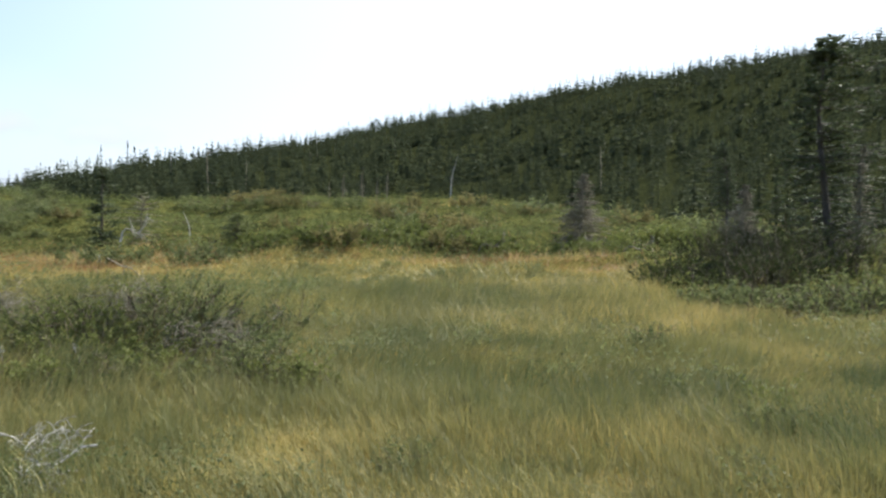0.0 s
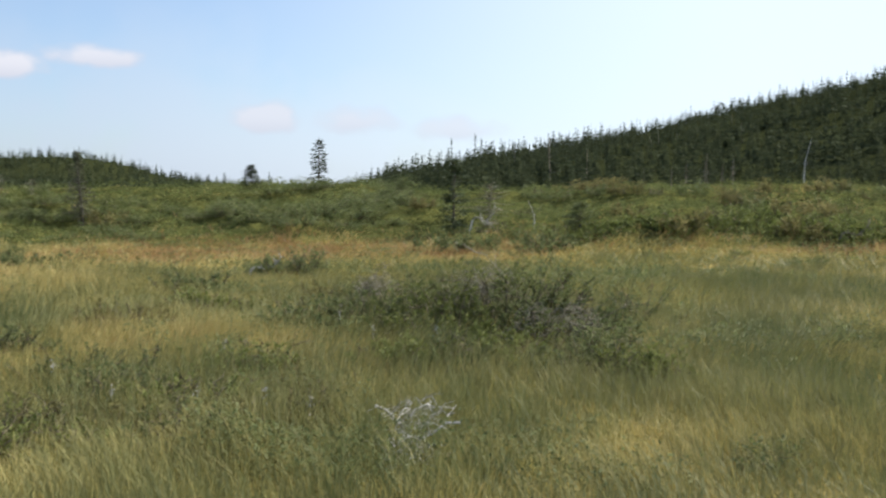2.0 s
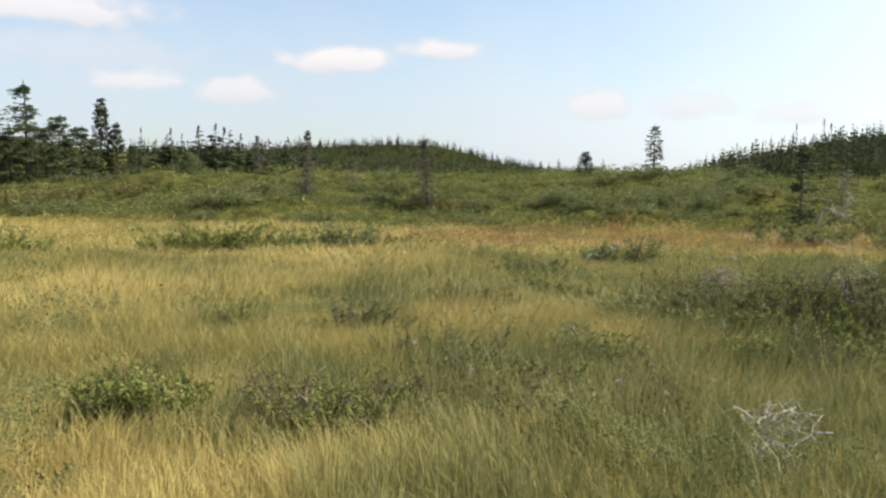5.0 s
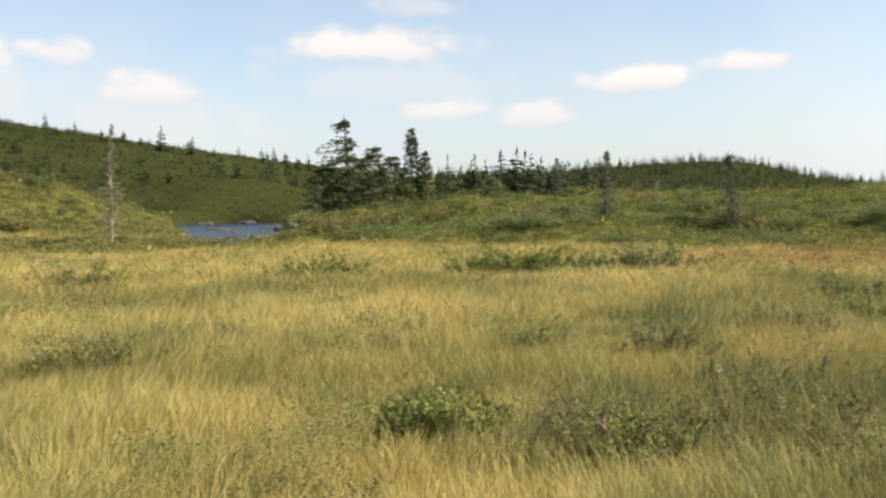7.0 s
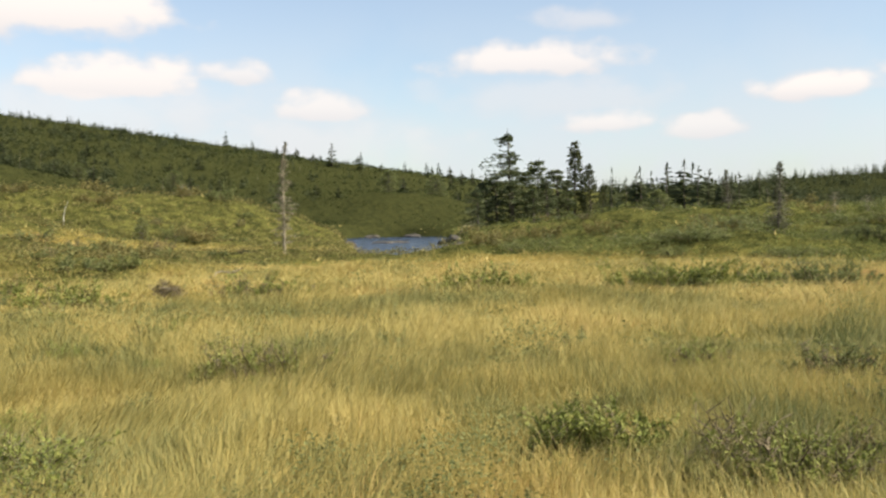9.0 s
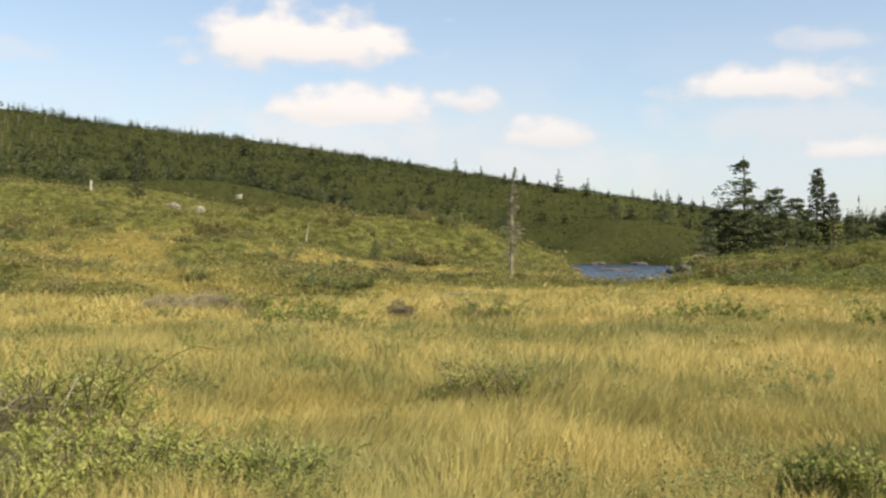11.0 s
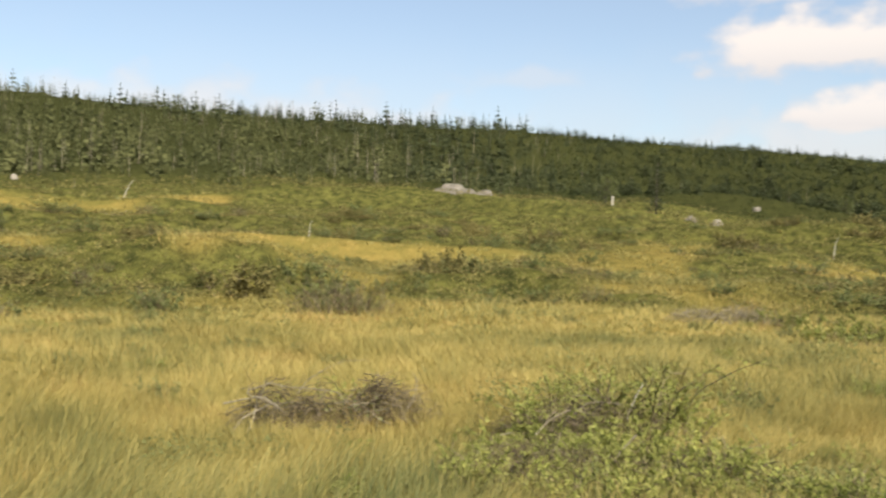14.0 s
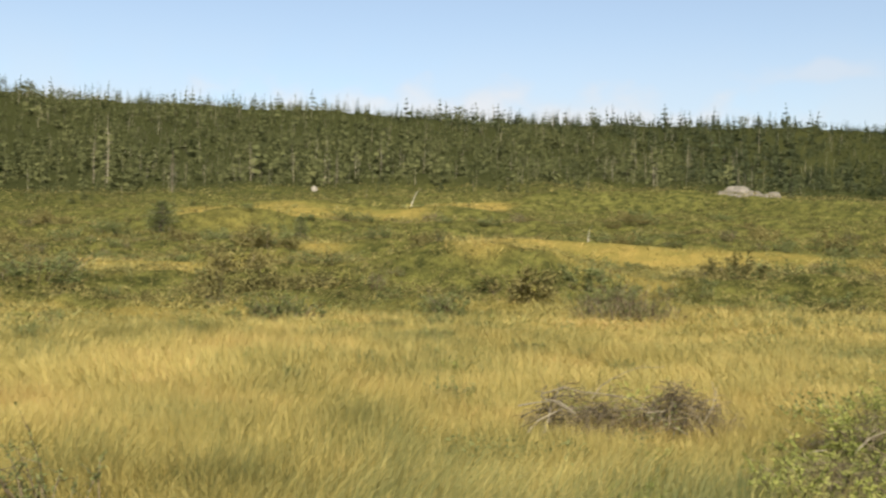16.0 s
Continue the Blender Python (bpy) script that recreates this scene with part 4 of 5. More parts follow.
plant("dead_b", "dead_tree", "grey dead spruce with dense bare branches on the bank", -16.7, 29, 2.3, 1.0)
plant("dead_c", "dead_tree", "tall pale bare snag before the wooded hill", -9.0, 84, 4.2)
for b, h in ((-3.7, 2.9), (-2.6, 2.4), (-4.6, 2.2), (-1.8, 2.0), (-5.2, 2.5)):
    plant("dead_a", "dead_tree", "grey dead sapling at the edge of the woods", b, 80 + (b * 7) % 4, h, 1.2, group="dead saplings at the wood edge")
plant("larch_b", "larch_tree", "dark green bushy larch at the bog edge", 11.0, 32, 2.6, 1.0)
plant("grey_bush", "grey_bush", "half-dead grey bush at the bog edge", 9.0, 32.5, 1.7, 0.9, category="bush")
plant("bush", "willow_bush", "dark green bush beside the heath bank", 3.6, 29, 1.2, 0.9, category="bush")
plant("dead_c", "dead_sapling", "thin bare dead sapling standing in the bog", 6.2, 31, 1.0, 1.5)
plant("spruce_b", "spruce_tree", "single small spruce on the crest of the knoll", 18.9, 50, 2.55, 1.35, group="trees on the knoll")
plant("spruce_c", "spruce_tree", "low rounded spruce on the crest of the knoll", 22.9, 50, 1.5, 2.2, group="trees on the knoll")
for b, h in ((21.7, 1.1), (24.4, 1.0), (25.5, 0.9), (26.4, 0.8)):
    plant("spruce_d", "spruce_tree", "tiny thin spruce on the crest of the knoll", b, 63, h, 1.2, group="trees on the knoll")
plant("larch_c", "larch_tree", "thin larch standing on the heath slope", 32.1, 40, 3.0, 1.5)
plant("larch_c", "larch_tree", "tall half-dead larch with a bare spire", 39.3, 41, 3.4, 1.2)
for b, d, h in ((39.3, 50, 1.1), (36.3, 51, 1.2), (32.6, 50, 1.1), (34.6, 53, 1.0)):
    plant("grey_bush", "grey_bush", "small grey half-dead larch bush on the heath slope", b, d, h, 0.8, category="bush", group="grey bushes on the slope")
plant("larch_c", "larch_tree", "small grey larch on the heath slope", 41.9, 55, 2.3, 1.5)
for b, h in ((47.0, 4.7), (45.3, 5.1), (44.3, 6.0), (43.5, 5.1), (42.9, 5.3), (42.2, 4.2), (41.3, 5.0), (40.2, 4.7), (48.4, 4.0), (46.8, 5.2), (47.6, 4.4)):
    plant(("far_spruce_a", "far_spruce_b", "far_spruce_c")[int(b * 10) % 3], "spruce_tree", "dark spruce with a narrow crown in a clump", b, 94 + (b * 3) % 5, h, 1.7, group="spruce clump behind the heath")
plant("larch_a", "larch_tree", "tall spreading larch on the spit by the pond", 54.3, 70, 7.0, 1.15, lean=3, group="trees by the pond")
for b, d, h, w in ((52.7, 72, 5.2, 1.3), (51.6, 72, 4.4, 1.5), (56.3, 67, 3.2, 1.3), (53.4, 71, 4.2, 1.6), (55.2, 69, 3.6, 1.7), (54.2, 68, 3.1, 1.8), (52.2, 70, 3.4, 1.7), (51.0, 73, 3.6, 1.5), (55.8, 71, 3.9, 1.4), (53.0, 68, 2.6, 1.8)):
    plant("larch_b", "larch_tree", "bushy green larch on the spit by the pond", b, d, h, w, turn=b * 211 % 80 + b + 140, group="trees by the pond")
plant("spruce_a", "spruce_tree", "tall dark pointed spruce beside the larches", 50.6, 74, 6.3, 1.1, group="trees by the pond")
plant("spruce_c", "spruce_tree", "broad dark spruce beside the larches", 49.7, 74, 4.4, 1.1, group="trees by the pond")
plant("spruce_c", "spruce_tree", "low dark spruce beside the larches", 48.9, 76, 2.9, 1.1, group="trees by the pond")
plant("bush", "willow_bush", "round dark bush in front of the spruce clump", 45.8, 75, 2.1, 1.1, category="bush")
for b, d, h in ((64.9, 202, 4.6), (63.2, 202, 3.4), (60.6, 200, 2.4), (59.3, 200, 3.0), (58.6, 200, 3.2), (56.6, 192, 3.2), (55.8, 190, 2.8), (71, 258, 3.6), (69.5, 250, 2.6), (67, 225, 3.0)):
    plant("far_spruce_a", "spruce_tree", "lone spruce on the skyline of the bare hill", b, d, h * 1.1, 2.0, group="trees on the bare hill")
for b, d, h in ((62.0, 200, 2.0), (66.0, 215, 1.8)):
    plant("far_spruce_c", "spruce_tree", "low rounded spruce on the skyline of the bare hill", b, d, h * 1.1, 2.0, group="trees on the bare hill")
for b, d, h in ((61.6, 150, 4.2), (58.7, 148, 4.2), (76.8, 100, 2.6), (71.5, 110, 2.4), (79, 130, 2.4), (74, 140, 3.0), (68, 130, 2.6)):
    plant("bush", "willow_bush", "dark green bush on the slope behind the pond", b, d, h, 0.9, category="bush", group="bushes on the hill slope")
hill = random.Random(9)
for _ in range(46):
    plant("far_spruce_c", "spruce_tree", "low dark spruce on the far hillside", hill.uniform(57, 94), hill.uniform(125, 250), hill.uniform(1.4, 3.2), hill.uniform(1.8, 2.8), group="low spruces on the far hill")
plant("dead_a", "dead_tree", "tall grey dead tree standing alone in the bog", 67.7, 42.4, 4.9, 1.2)
plant("grey_bush", "grey_bush", "grey dead bush on the green knoll", 73.2, 70, 2.3, 0.9, category="bush")
plant("grey_bush", "grey_bush", "grey dead bush on the green knoll", 81.3, 75, 1.8, 0.9, category="bush")
plant("dead_c", "dead_sapling", "pale bare snag on the knoll", 79.8, 58, 1.4, 1.4)
plant("bush", "willow_bush", "dark green bush on the side of the knoll", 75.7, 55, 1.2, 0.7, category="bush")
plant("spruce_b", "spruce_tree", "single spruce standing on the heath slope", 89.3, 90, 5.2, 1.1)
plant("bush", "willow_bush", "dark spreading bush below the woods", 92.2, 100, 2.9, 0.9, category="bush")
plant("larch_b", "larch_tree", "flat-topped larch behind the rock outcrop", 98.3, 112, 2.6, 1.4)
plant("dead_c", "dead_tree", "leaning bare dead snag on the slope", 120.1, 90, 2.3, 1.3, lean=14)
plant("bush", "willow_bush", "dark green bush on the slope", 126.5, 58, 1.5, 0.8, category="bush")
plant("bush", "willow_bush", "dark spreading bush on the slope", 134.4, 60, 1.9, 1.0, category="bush")
plant("dead_a", "dead_tree", "tall pale dead tree at the edge of the woods", 133.8, 106, 4.8, 1.3)
plant("dead_c", "dead_sapling", "small pale dead sapling on the slope", 109.7, 52, 1.0, 1.5)

# ---- shrubs and brush near the path ----
for i, (bb, dd, w, k, h) in enumerate(((7.6, 10.4, 1.6, 1.3, 0.55), (10.2, 10.9, 1.5, 1.2, 0.52), (4.6, 9.8, 1.4, 1.2, 0.42), (12.8, 10.2, 1.6, 1.4, 0.42), (15.8, 10.9, 1.4, 1.1, 0.4),
                                       (8.4, 9.0, 1.5, 1.2, 0.36), (4.2, 8.5, 1.4, 1.1, 0.34), (1.2, 8.2, 1.1, 0.9, 0.28), (11.6, 12.4, 1.6, 1.0, 0.55), (6.0, 12.2, 1.3, 1.0, 0.5), (12.0, 8.7, 1.4, 1.1, 0.3), (16.5, 8.8, 1.2, 0.9, 0.28))):
    shrub("heath_shrub", "leafy dark shrub with grey dead twigs in a low mound", bb, dd, w, k, h, FRESH_LEAF if i % 2 else LEAF, stems=100, leaves=38, size=0.03, dead=0.18, seed=40 + i,
          group="shrub mound in the bog")
for bb, dd, w, h in ((15.6, 11.9, 0.9, 0.7), (9.2, 11.0, 1.3, 0.78), (5.6, 9.6, 1.0, 0.5)):
    brush_pile("brush_pile", "grey dead twigs tangled over the shrub mound", bb, dd, w, 0.7, h, 240, DEAD, int(bb))
brush_pile("dead_branch", "grey dead twiggy branch lying in the sedge", 13.4, 6.3, 0.55, 0.4, 0.34, 64, PALE, 3, stout=1.7, sprawl=1.9)
brush_pile("dead_branch", "pale grey dead twigs sticking out of the sedge", 14.6, 5.7, 0.5, 0.4, 0.24, 50, PALE, 4, stout=1.6, sprawl=1.8)
shrub("heath_shrub", "dark low shrub on a hummock in the bog", 21.1, 20, 2.2, 1.6, 0.5, stems=110, leaves=18, size=0.06, seed=4)
shrub("heath_shrub", "dark low shrub in the sedge", 26.5, 17, 1.6, 1.2, 0.38, stems=70, leaves=18, size=0.055, seed=5)
shrub("heath_shrub", "small dark shrub in the sedge", 0.4, 11.2, 0.9, 0.6, 0.36, stems=40, size=0.04, seed=6)
shrub("heath_shrub", "dark low shrub at the far edge of the sedge", 10.8, 27, 3.0, 1.5, 0.5, stems=110, leaves=16, size=0.08, seed=7)
shrub("heath_shrub", "dark low shrub at the far edge of the sedge", 5.5, 26, 2.0, 1.4, 0.62, stems=90, leaves=16, size=0.08, seed=8)
shrub("heath_shrub", "small dark shrub in the green sedge", -26.6, 7.6, 0.7, 0.5, 0.3, stems=28, size=0.035, seed=9)
shrub("heath_shrub", "small dark shrub in the green sedge", -20.5, 11.5, 0.5, 0.4, 0.34, stems=22, size=0.035, seed=10)
shrub("laurel_shrub", "glossy dark green leafy shrub in golden sedge", 48.6, 6.7, 1.2, 0.8, 0.34, FRESH_LEAF, stems=150, leaves=40, size=0.036, dead=0.08, seed=11, turn=48.6)
shrub("heath_shrub", "low shrub with fresh green leaves and dead twigs", 40.6, 6.35, 1.5, 0.9, 0.36, FRESH_LEAF, stems=200, leaves=34, size=0.028, dead=0.4, seed=12)
shrub("heath_shrub", "low dark shrub sunk in the sedge", 32.9, 8.9, 1.2, 0.8, 0.3, stems=70, size=0.03, seed=13)
for i, (bb, dd, w, h) in enumerate(((36.2, 6.4, 1.2, 0.26), (33.0, 6.9, 1.3, 0.26), (29.0, 6.3, 1.2, 0.28), (26.4, 7.2, 1.4, 0.28), (22.6, 6.6, 1.2, 0.26), (30.5, 8.2, 1.3, 0.3), (24.0, 8.6, 1.4, 0.3), (19.8, 7.4, 1.1, 0.24),
                                    (36.5, 10.4, 1.0, 0.3), (44.0, 10.8, 0.9, 0.26), (30.0, 12.5, 1.5, 0.34), (21.0, 12.0, 1.2, 0.32), (25.5, 14.2, 1.6, 0.36), (18.5, 15.0, 1.5, 0.36))):
    shrub("heath_shrub", "low brown-green shrub scattered through the sedge", bb, dd, w, 0.9, h, (FRESH_LEAF, HEATH, LEAF)[i % 3], stems=64, leaves=22, size=0.026 + 0.0012 * dd, dead=0.3, seed=140 + i, group="low shrubs in the green sedge")
shrub("heath_shrub", "low olive shrub sunk in the golden sedge", 67.0, 10.2, 2.2, 1.1, 0.38, FRESH_LEAF, stems=110, leaves=22, size=0.035, dead=0.4, seed=14)
shrub("heath_shrub", "low green shrub in the bog", 79.4, 20.3, 2.2, 1.4, 0.5, FRESH_LEAF, stems=90, leaves=16, size=0.07, seed=15)
shrub("heath_shrub", "low green shrub in the bog", 69.3, 22.3, 3.0, 1.5, 0.5, FRESH_LEAF, stems=90, leaves=16, size=0.07, dead=0.45, seed=16)
shrub("heath_shrub", "low green shrub in the bog", 56.2, 22.4, 3.0, 1.5, 0.48, FRESH_LEAF, stems=90, leaves=16, size=0.07, seed=17)
shrub("laurel_shrub", "wide olive green leafy shrub in the bog", 44.6, 23.4, 4.6, 1.8, 0.6, FRESH_LEAF, stems=190, leaves=22, size=0.075, dead=0.1, seed=18)
shrub("heath_shrub", "wide dark leafy shrub with grey twigs in the bog", 37.0, 24.3, 4.0, 1.6, 0.6, stems=150, leaves=18, size=0.075, seed=19)
brush_pile("brush_pile", "small heap of grey dead twigs in the bog", 74.4, 22.3, 0.9, 0.6, 0.5, 300, TWIG, 20)
brush_pile("brush_pile", "low heap of grey dead branches in the bog", 86.4, 23.8, 2.4, 1.0, 0.55, 420, DEAD, 21)
shrub("heath_shrub", "low green shrub beside the dead branches", 82.6, 23.8, 2.4, 1.2, 0.48, FRESH_LEAF, stems=80, leaves=16, size=0.065, dead=0.35, seed=33)
brush_pile("brush_pile", "large tangled heap of dead grey branches in the sedge", 106.4, 9.4, 1.15, 0.9, 0.6, 420, TWIG, 22, stout=1.35)
brush_pile("brush_pile", "low spread of dead grey branches in the sedge", 110.8, 9.2, 1.25, 0.9, 0.5, 380, TWIG, 23, stout=1.35)
shrub("fresh_shrub", "bright green low shrub behind the brush", 108.6, 9.9, 1.4, 0.6, 0.36, SHOOTS, stems=60, leaves=24, size=0.05, slim=0.28, dead=0.2, shoots=True, seed=24)
brush_pile("brush_pile", "low tangle of dead grey branches in front of the spruce mat", 97.0, 7.2, 1.3, 0.8, 0.34, 460, TWIG, 31)
for i, (bb, dd, w, h) in enumerate(((91.0, 6.8, 1.0, 0.34), (95.0, 6.4, 1.0, 0.3), (99.0, 6.9, 0.9, 0.32))):
    shrub("fresh_shrub", "bright green low shrub in the sedge", bb, dd, w, 0.8, h, SHOOTS, stems=60, leaves=32, size=0.04, slim=0.3, dead=0.15, shoots=True, seed=90 + i, group="fresh green shrubs in the sedge")
for i, (bb, dd, w, h) in enumerate(((91.8, 8.7, 1.0, 0.66), (94.6, 8.9, 1.0, 0.5), (97.0, 8.5, 0.9, 0.4), (92.5, 7.9, 1.1, 0.36))):
    shrub("spruce_mat", "low spruce mat with light green shoots and dead branches", bb, dd, w, 0.9, h, SHOOTS, stems=80, leaves=46, size=0.046, slim=0.28, dead=0.2, shoots=True, seed=70 + i, group="spruce mat beside the brush")
brush_pile("brush_pile", "tangled dead grey branches beside the spruce mat", 96.5, 8.3, 1.6, 1.0, 0.4, 600, TWIG, 24)
for i, (bb, dd, w, h) in enumerate(((82.5, 6.6, 0.9, 0.3), (86.0, 6.9, 1.1, 0.34), (89.5, 7.2, 1.2, 0.4), (80.0, 6.2, 0.6, 0.36))):
    shrub("fresh_shrub", "bright green low shrub in the sedge", bb, dd, w, 0.8, h, SHOOTS, stems=60, leaves=32, size=0.04, slim=0.3, dead=0.15, shoots=True, seed=60 + i, group="fresh green shrubs in the sedge")
shrub("spruce_mat", "low spreading spruce mat with light green shoots", 94.5, 7.5, 1.7, 1.0, 0.34, SHOOTS, stems=120, leaves=46, size=0.046, slim=0.28, dead=0.2, shoots=True, seed=66)
shrub("grey_bush", "wide grey twiggy dead bush with sparse leaves", 107.6, 24.2, 3.0, 1.4, 0.85, stems=150, leaves=8, size=0.06, dead=0.6, seed=26, category="bush")
shrub("heath_shrub", "green low shrub at the edge of the sedge", 128.1, 22.6, 2.4, 1.4, 0.6, stems=90, leaves=18, size=0.07, seed=27)
shrub("heath_shrub", "green low shrub at the edge of the sedge", 118.5, 24.6, 1.8, 1.2, 0.55, stems=80, leaves=18, size=0.07, seed=28)
shrub("sweet_gale", "thin leafy stems standing in the sedge", 139.2, 6.6, 0.8, 0.5, 0.5, LEAF, stems=26, leaves=24, size=0.03, dead=0.05, seed=29)
for b, d, w, h in ((-29.5, 15.8, 2.6, 0.45), (-25.5, 17.0, 2.4, 0.36), (-32.5, 17.5, 3.0, 0.8), (-27.5, 20, 3.2, 0.85), (-23.0, 21, 2.4, 0.5), (-30.5, 22, 3.4, 1.1), (-26, 24, 3.2, 1.0)):
    shrub("spruce_scrub", "dense dark scrub at the edge of the bog", b, d, w, 2.4, h, SCRUB if d > 19 else LEAF, stems=150, leaves=28, size=0.055, dead=0.4, category="shrub", group="scrub at the bog edge")
for b, w, h in ((-23.5, 2.6, 0.8), (-20.6, 3.0, 1.0), (-17.8, 2.4, 0.8), (-11.5, 2.6, 0.75), (-8.8, 2.8, 0.85), (-6.0, 2.8, 0.9), (-3.2, 2.8, 0.85), (-0.5, 2.6, 0.75), (2.2, 2.2, 0.6)):
    shrub("bank_shrub", "rounded bright green shrub on the heath bank", b, 27.2 + (b * 1.7) % 1.4, w * 1.15, 2.2, h * 0.46, FRESH_LEAF, stems=150, leaves=24, size=0.07, dead=0.2, category="shrub", group="shrubs along the bank")


def shrub_form(seed, stems, leaves, size, dead):
    """Meshes of a shrub one metre wide and half a metre high, to be shared."""
    r = np.random.default_rng(seed)
    wood, green = Bag(), Bag()
    for i in range(stems):
        a, q = r.uniform(0, 6.28), r.random() ** 0.6 * 0.45
        foot = np.array([math.cos(a) * q * 0.8, math.sin(a) * q * 0.8, -0.05])
        top = 0.5 * (0.25 + 0.75 * math.sqrt(1 - (q / 0.46) ** 2)) * r.uniform(0.5, 1.1)
        u = np.linspace(0, 1, 4)[:, None]
        go = np.array([math.cos(a), math.sin(a), 0]) * top * r.uniform(0.1, 0.8)
        line = foot + go * u + np.array([0, 0, 1.0]) * (top + 0.05) * u + np.cumsum(r.normal(size=(4, 3)) * 0.03, 0) * u
        tube(wood, line, 0.006 * (1 - 0.7 * u[:, 0]), 3)
        if r.random() < dead:
            for k in range(3):
                e = line[2] + r.normal(size=3) * 0.12
                tube(wood, np.array([line[2], e]), [0.004, 0.0015], 3)
        else:
            w = r.uniform(0.3, 1.0, leaves)
            p = np.stack([np.interp(w, u[:, 0], line[:, c]) for c in range(3)], 1) + r.normal(size=(leaves, 3)) * 0.035
            kites(green, p, r.normal(size=(leaves, 3)) + [0, 0, 0.6], size * r.uniform(0.7, 1.4, leaves), size * 0.55, r)
    return wood.mesh("branchwork", TWIG), green


def strew(name, label, group, forms, spots):
    """Shrubs of a kind at the spots given: bearing, distance, width, height over width."""
    for i, (az, d, w, k) in enumerate(spots):
        x, y, z = ground_at(az, d)
        root = new(name)
        root.matrix_world = Matrix.Translation((x, y, z)) @ Euler((0, 0, i * 2.4)).to_matrix().to_4x4() @ Matrix.Diagonal((w, w * 0.8, w * k * 2, 1))
        wood, green = forms[i % len(forms)]
        tagged(part("branchwork", wood, root), kind="stuff")
        tagged(part("foliage", green, root), kind="stuff")
        if d < 30:
            THICKETS.append((az, d, w, w * 0.8))
        tagged(root, label, "shrub", group)


def strewn():
    r = np.random.default_rng(81)

    def kinds(mat, seed, n, stems, leaves, size, dead):
        out = []
        for i in range(n):
            wood, green = shrub_form(seed + i, stems, leaves, size, dead)
            out.append((wood, green.mesh("foliage", mat)))
        return out

    def spots(n, lo, hi, b0, b1, wide, tall, where):
        out = []
        while len(out) < n:
            az, d = r.uniform(b0, b1), math.sqrt(r.uniform(lo * lo, hi * hi))
            x, y = compass(az, d)
            if where(az, d, x, y) and pond_depth(np.array([az]), np.array([d]))[0] < 0.01:
                out.append((az, d, r.uniform(*wide), r.uniform(*tall)))
        return out

    heath = lambda az, d, x, y: not 55.5 < az < 65.5 and not (8 < az < 34 and d > 41) and heath_cover(x, y) > 0.6 and wood_cover(x, y) < 0.2 and scrub_cover(x, y) < 0.3
    bog = lambda az, d, x, y: heath_cover(x, y) < 0.2 and lattice(x, y, 6, 83) > -0.1 and not (56 < az < 66 and d > 17)
    strew("heath_shrub", "low rounded olive green shrub on the heath", "shrubs on the heath", kinds(HEATH, 300, 4, 26, 36, 0.07, 0.15), spots(95, 25, 75, -34, 143, (1.4, 3.2), (0.24, 0.36), heath))
    strew("dark_shrub", "dark green leafy shrub on the heath", "shrubs on the heath", kinds(LEAF, 310, 3, 26, 36, 0.06, 0.15), spots(70, 25, 75, -34, 143, (1.0, 2.6), (0.26, 0.42), heath))
    slope = lambda az, d, x, y: heath_cover(x, y) > 0.6 and lattice(x, y, 7, 85) > -0.25
    strew("dark_shrub", "dark green leafy shrub on the heath", "shrubs on the heath", kinds(LEAF, 315, 3, 34, 44, 0.04, 0.2), spots(70, 33, 46, 10, 55, (1.8, 3.6), (0.13, 0.2), slope) + spots(24, 27, 72, 80, 143, (1.6, 4.2), (0.12, 0.2), slope))
    tufts = lambda az, d, x, y: heath_cover(x, y) > 0.25 and wood_cover(x, y) < 0.2 and scrub_cover(x, y) < 0.3 and not 55 < az < 66
    strew("dark_shrub", "small dark leafy shrub on the heath", "shrubs on the heath", kinds(LEAF, 350, 3, 16, 22, 0.09, 0.2), spots(150, 26, 62, 66, 143, (0.5, 1.2), (0.28, 0.5), tufts))
    strew("grey_shrub", "small grey twiggy shrub on the heath", "shrubs on the heath", kinds(LEAF, 356, 2, 40, 6, 0.08, 0.8), spots(60, 25, 60, 66, 143, (0.5, 1.1), (0.35, 0.6), tufts))
    strew("grey_shrub", "grey twiggy half-dead shrub on the heath", "shrubs on the heath", kinds(LEAF, 320, 2, 60, 10, 0.06, 0.75), spots(26, 24, 70, -34, 143, (0.8, 1.8), (0.3, 0.5), heath))
    strew("bog_shrub", "small low leafy shrub in the sedge", "small shrubs in the sedge", kinds(LEAF, 330, 4, 26, 24, 0.06, 0.3), spots(90, 5.2, 24, -33, 142, (0.3, 0.75), (0.3, 0.46), bog))
    strew("green_shrub", "small fresh green shrub in the sedge", "small shrubs in the sedge", kinds(FRESH_LEAF, 340, 3, 26, 24, 0.06, 0.2), spots(34, 5.2, 24, -33, 142, (0.3, 0.7), (0.3, 0.42), bog))


strewn()
sedge()


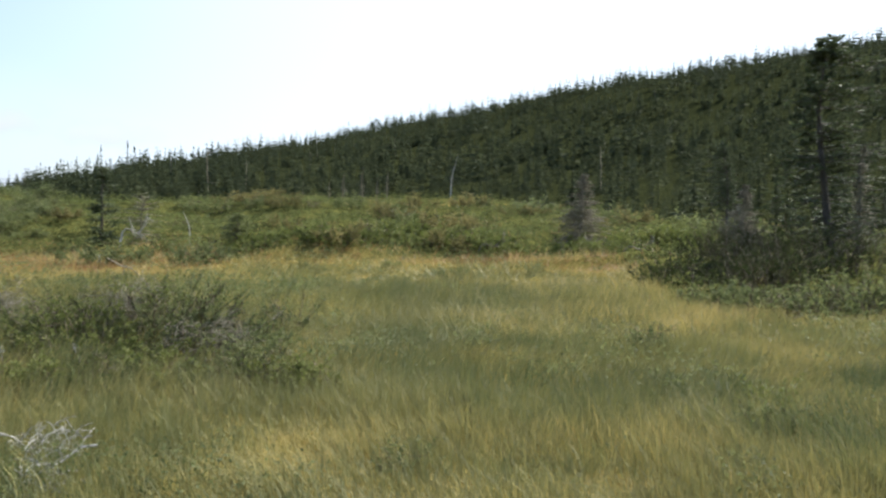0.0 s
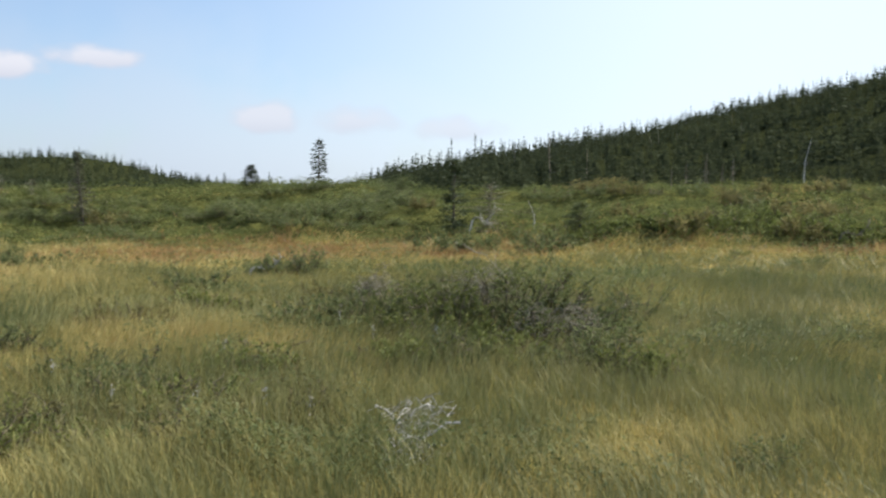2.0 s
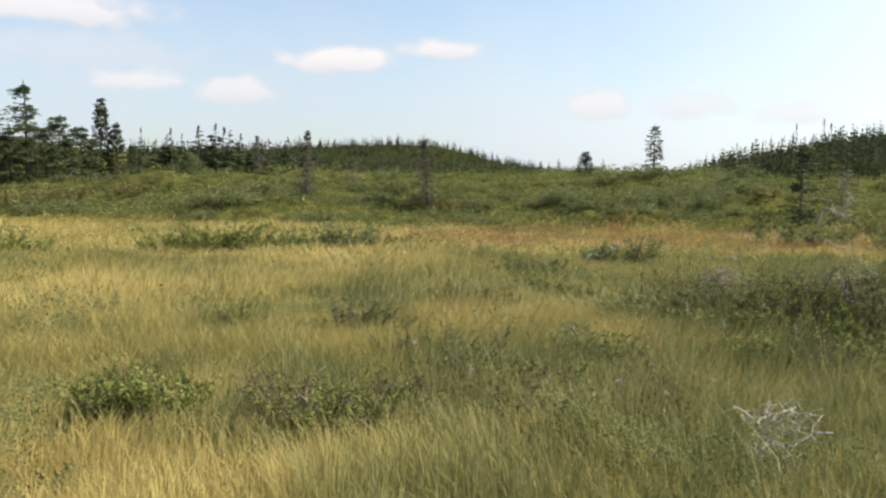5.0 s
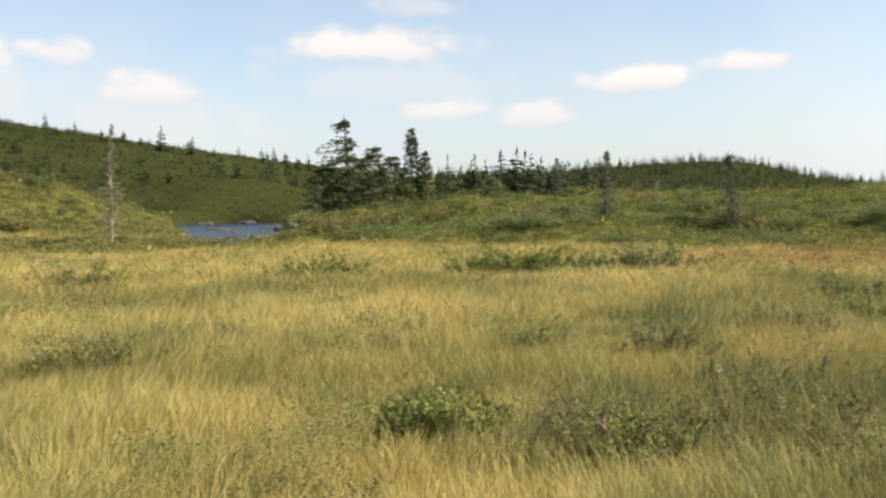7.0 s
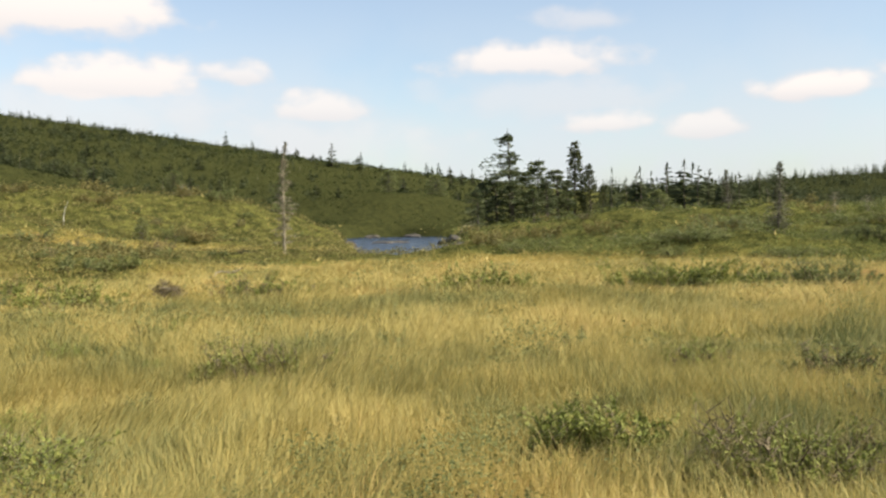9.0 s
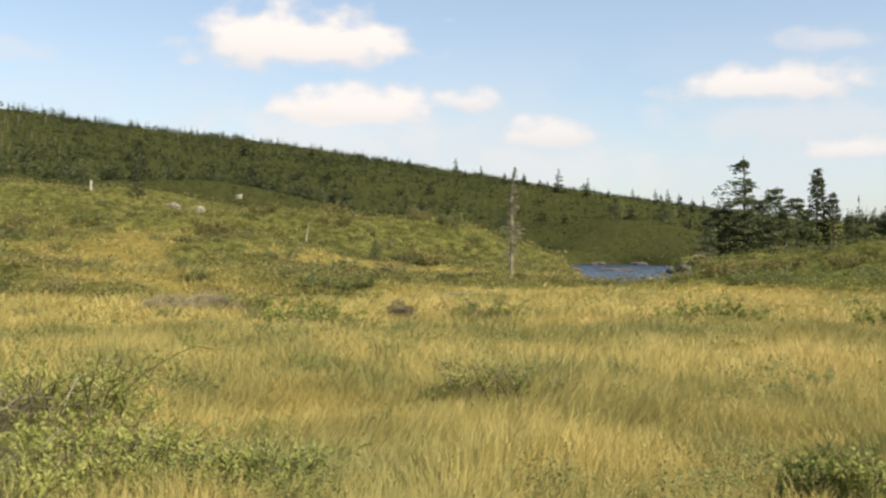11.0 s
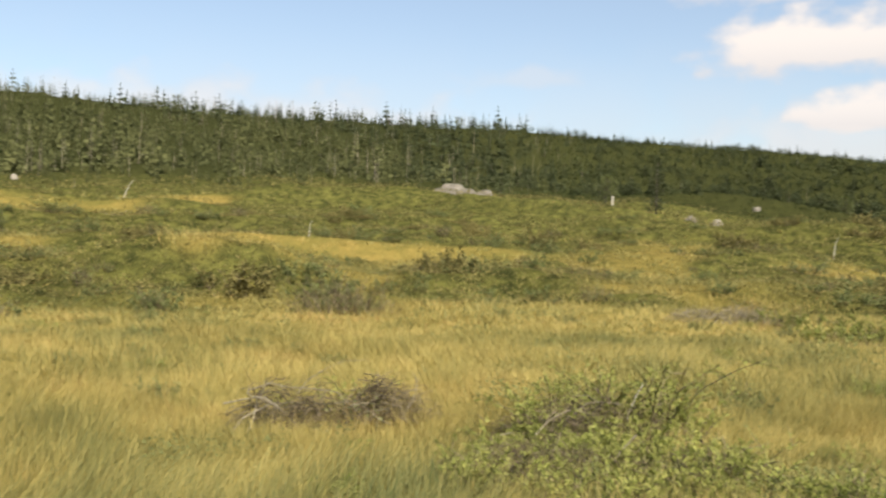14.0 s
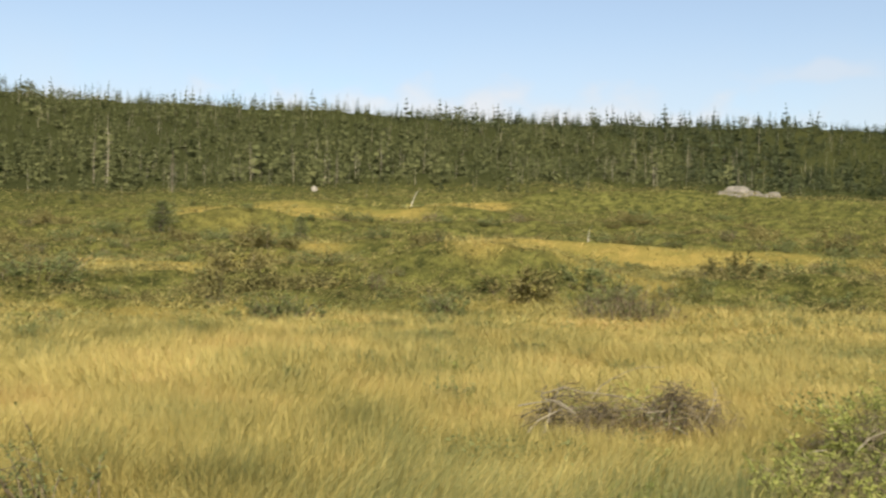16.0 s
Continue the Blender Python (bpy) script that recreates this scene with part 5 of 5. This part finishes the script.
# ---- rocks and posts ----
def boulder(name, label, az, d, wide, deep, h, seed, mat=ROCK):
    r = np.random.default_rng(seed)
    bm = bmesh.new()
    bmesh.ops.create_icosphere(bm, subdivisions=4 if wide > 2.5 else 3, radius=1.0)
    for v in bm.verts:
        p = v.co
        n = noise.fractal(p * 1.3 + Vector((seed, 0, 0)), 1.0, 2.0, 4)
        p *= 1 + 0.35 * n
        p.z = 0.35 * p.z + 0.65 * round(p.z * 3 + 0.8 * n) / 3
        v.co = (p.x * wide / 2, p.y * deep / 2, p.z * h)
    me = bpy.data.meshes.new("boulder")
    bm.to_mesh(me)
    bm.free()
    me.materials.append(mat)
    x, y, z = ground_at(az, d)
    z = max(z, WATER)
    ob = new(name, me)
    ob.matrix_world = pose(x, y, z - 0.1 * h, 0, 0, az)
    return tagged(ob, label, "rock")


for i, (bb, dd, w) in enumerate(((57.6, 61, 1.4), (57.5, 66, 1.8), (57.9, 72, 2.0), (64.0, 70, 1.2), (63.8, 60, 0.8), (62.6, 107, 1.6), (60.2, 108, 1.8), (61.9, 79, 1.9), (60.9, 80, 1.2))):
    boulder("shore_rock", "dark wet rock on the shore of the pond", bb, dd, w, w * 0.7, 0.18 if dd in (79, 80) else 0.35, 20 + i, WET_ROCK)
boulder("rock_outcrop", "broad pale grey granite outcrop on the heath ridge", 101.2, 100, 7.6, 3.4, 1.5, 1)
boulder("rock_outcrop", "low pale granite slab beside the outcrop", 98.4, 101, 3.2, 2.4, 0.55, 2)
boulder("boulder", "small pale boulder on the heath slope", 85.9, 86, 1.2, 1.0, 0.7, 3)
boulder("boulder", "small pale boulder on the heath slope", 87.4, 90, 1.2, 0.9, 0.5, 4)
boulder("boulder", "grey boulder on the slope below the woods", 83.7, 119, 1.0, 0.8, 0.5, 5)
boulder("boulder", "small pale boulder in front of the woods", 125.7, 112, 0.9, 0.7, 0.45, 6)


def stake(name, label, az, d, h, radius, lean=0.0):
    r = np.random.default_rng(int(az))
    x, y, z = ground_at(az, d)
    bag = Bag()
    u = np.linspace(0, 1, 6)
    tube(bag, np.c_[np.cumsum(r.normal(size=6) * 0.02 * h), np.cumsum(r.normal(size=6) * 0.02 * h), u * h], radius * (1 - 0.35 * u), 7)
    ob = new(name, bag.mesh(name, PALE))
    ob.matrix_world = pose(x, y, z - 0.08, 0, lean, az)
    return tagged(ob, label, "stake")


stake("bleached_stump", "pale bleached upright stump on the heath slope", 91.8, 92, 1.6, 0.13)
stake("bleached_stake", "thin bleached leaning stick in the heath", 114.4, 36.5, 1.0, 0.03, 10)


def twisted_snag(name, label, az, d, reach, h, mat, seed):
    """A bleached dead trunk that twists up out of the heath, with forked ends."""
    r = np.random.default_rng(seed)
    x, y, z = ground_at(az, d)
    root = new(name)
    root.matrix_world = pose(x, y, z, 0, 0, az)
    limb = Bag()
    u = np.linspace(0, 1, 9)
    line = np.c_[reach * (u - 0.5), 0.12 * np.sin(5 * u), h * (0.25 + 0.55 * u + 0.18 * np.sin(7 * u))]
    line[0, 2] = -0.05
    tube(limb, line, 0.035 * (1 - 0.7 * u), 6)
    for j in range(9):
        k = r.integers(3, 9)
        e = line[k] + unit(r.normal(size=3) + [0.3, 0, 0.7]) * r.uniform(0.2, 0.5) * h
        fork = Bag()
        tube(fork, np.array([line[k], (line[k] + e) / 2 + r.normal(size=3) * 0.04, e]), [0.018, 0.013, 0.006], 4)
        part("fork", fork.mesh("fork", mat), root)
    part("trunk", limb.mesh("trunk", mat), root)
    return tagged(root, label, "dead tree")


twisted_snag("twisted_snag", "bleached twisted dead trunk at the bog edge", 9.3, 31, 0.85, 0.95, PALE, 1)
twisted_snag("twisted_snag", "bleached bent dead branch on the heath bank", -11.4, 26.5, 0.7, 0.5, DEAD, 2)
twisted_snag("twisted_snag", "grey crooked dead branch on the heath bank", -20.0, 26.5, 0.8, 0.5, DEAD, 3)
twisted_snag("twisted_snag", "bleached dead branch lying on the hummock", 22.3, 19.6, 0.6, 0.35, PALE, 4)
twisted_snag("twisted_snag", "pale dead branches lying in the bog shrubs", 70.9, 30, 0.9, 0.3, DEAD, 6)
twisted_snag("twisted_snag", "pale fallen dead wood on the slope", 120.7, 76, 2.4, 0.7, DEAD, 7)
twisted_snag("twisted_snag", "bleached dead branch on the rocky spit", 56.9, 66, 1.0, 0.9, DEAD, 8)
stake("bleached_stake", "thin pale broken branch leaning out of the spruce mat", 92.8, 8.7, 0.6, 0.005, 24)


def cotton_grass(name, label, az, d, h):
    """A thin stalk with a pale tuft at its tip."""
    r = np.random.default_rng(int(az * 10))
    x, y, z = ground_at(az, d)
    root = new(name)
    root.matrix_world = pose(x, y, z, 0, 0, az)
    stalk, tuft = Bag(), Bag()
    u = np.linspace(0, 1, 4)
    tube(stalk, np.c_[0.05 * u * u, 0.02 * u, u * h], np.full(4, 0.003), 3)
    kites(tuft, np.tile([0.05, 0.02, h], (16, 1)) + r.normal(size=(16, 3)) * [0.008, 0.008, 0.025], r.normal(size=(16, 3)) + [0, 0, -0.5], 0.022, 0.008, r)
    part("stalk", stalk.mesh("stalk", GRASS), root)
    part("tuft", tuft.mesh("tuft", PALE), root, "pale cottony seed head")
    return tagged(root, label, "grass", "pale seed heads in the sedge")


for b, d, h in ((11.4, 11.0, 0.75), (23.2, 6.1, 0.36), (27.0, 6.2, 0.34), (31.6, 6.3, 0.36), (16.5, 8.6, 0.4), (20.6, 5.9, 0.32), (25.2, 8.0, 0.4), (12.8, 8.4, 0.42), (18.4, 9.6, 0.42), (34.5, 7.4, 0.38)):
    cotton_grass("cotton_grass", "pale seed head on a thin stalk in the sedge", b, d, h)
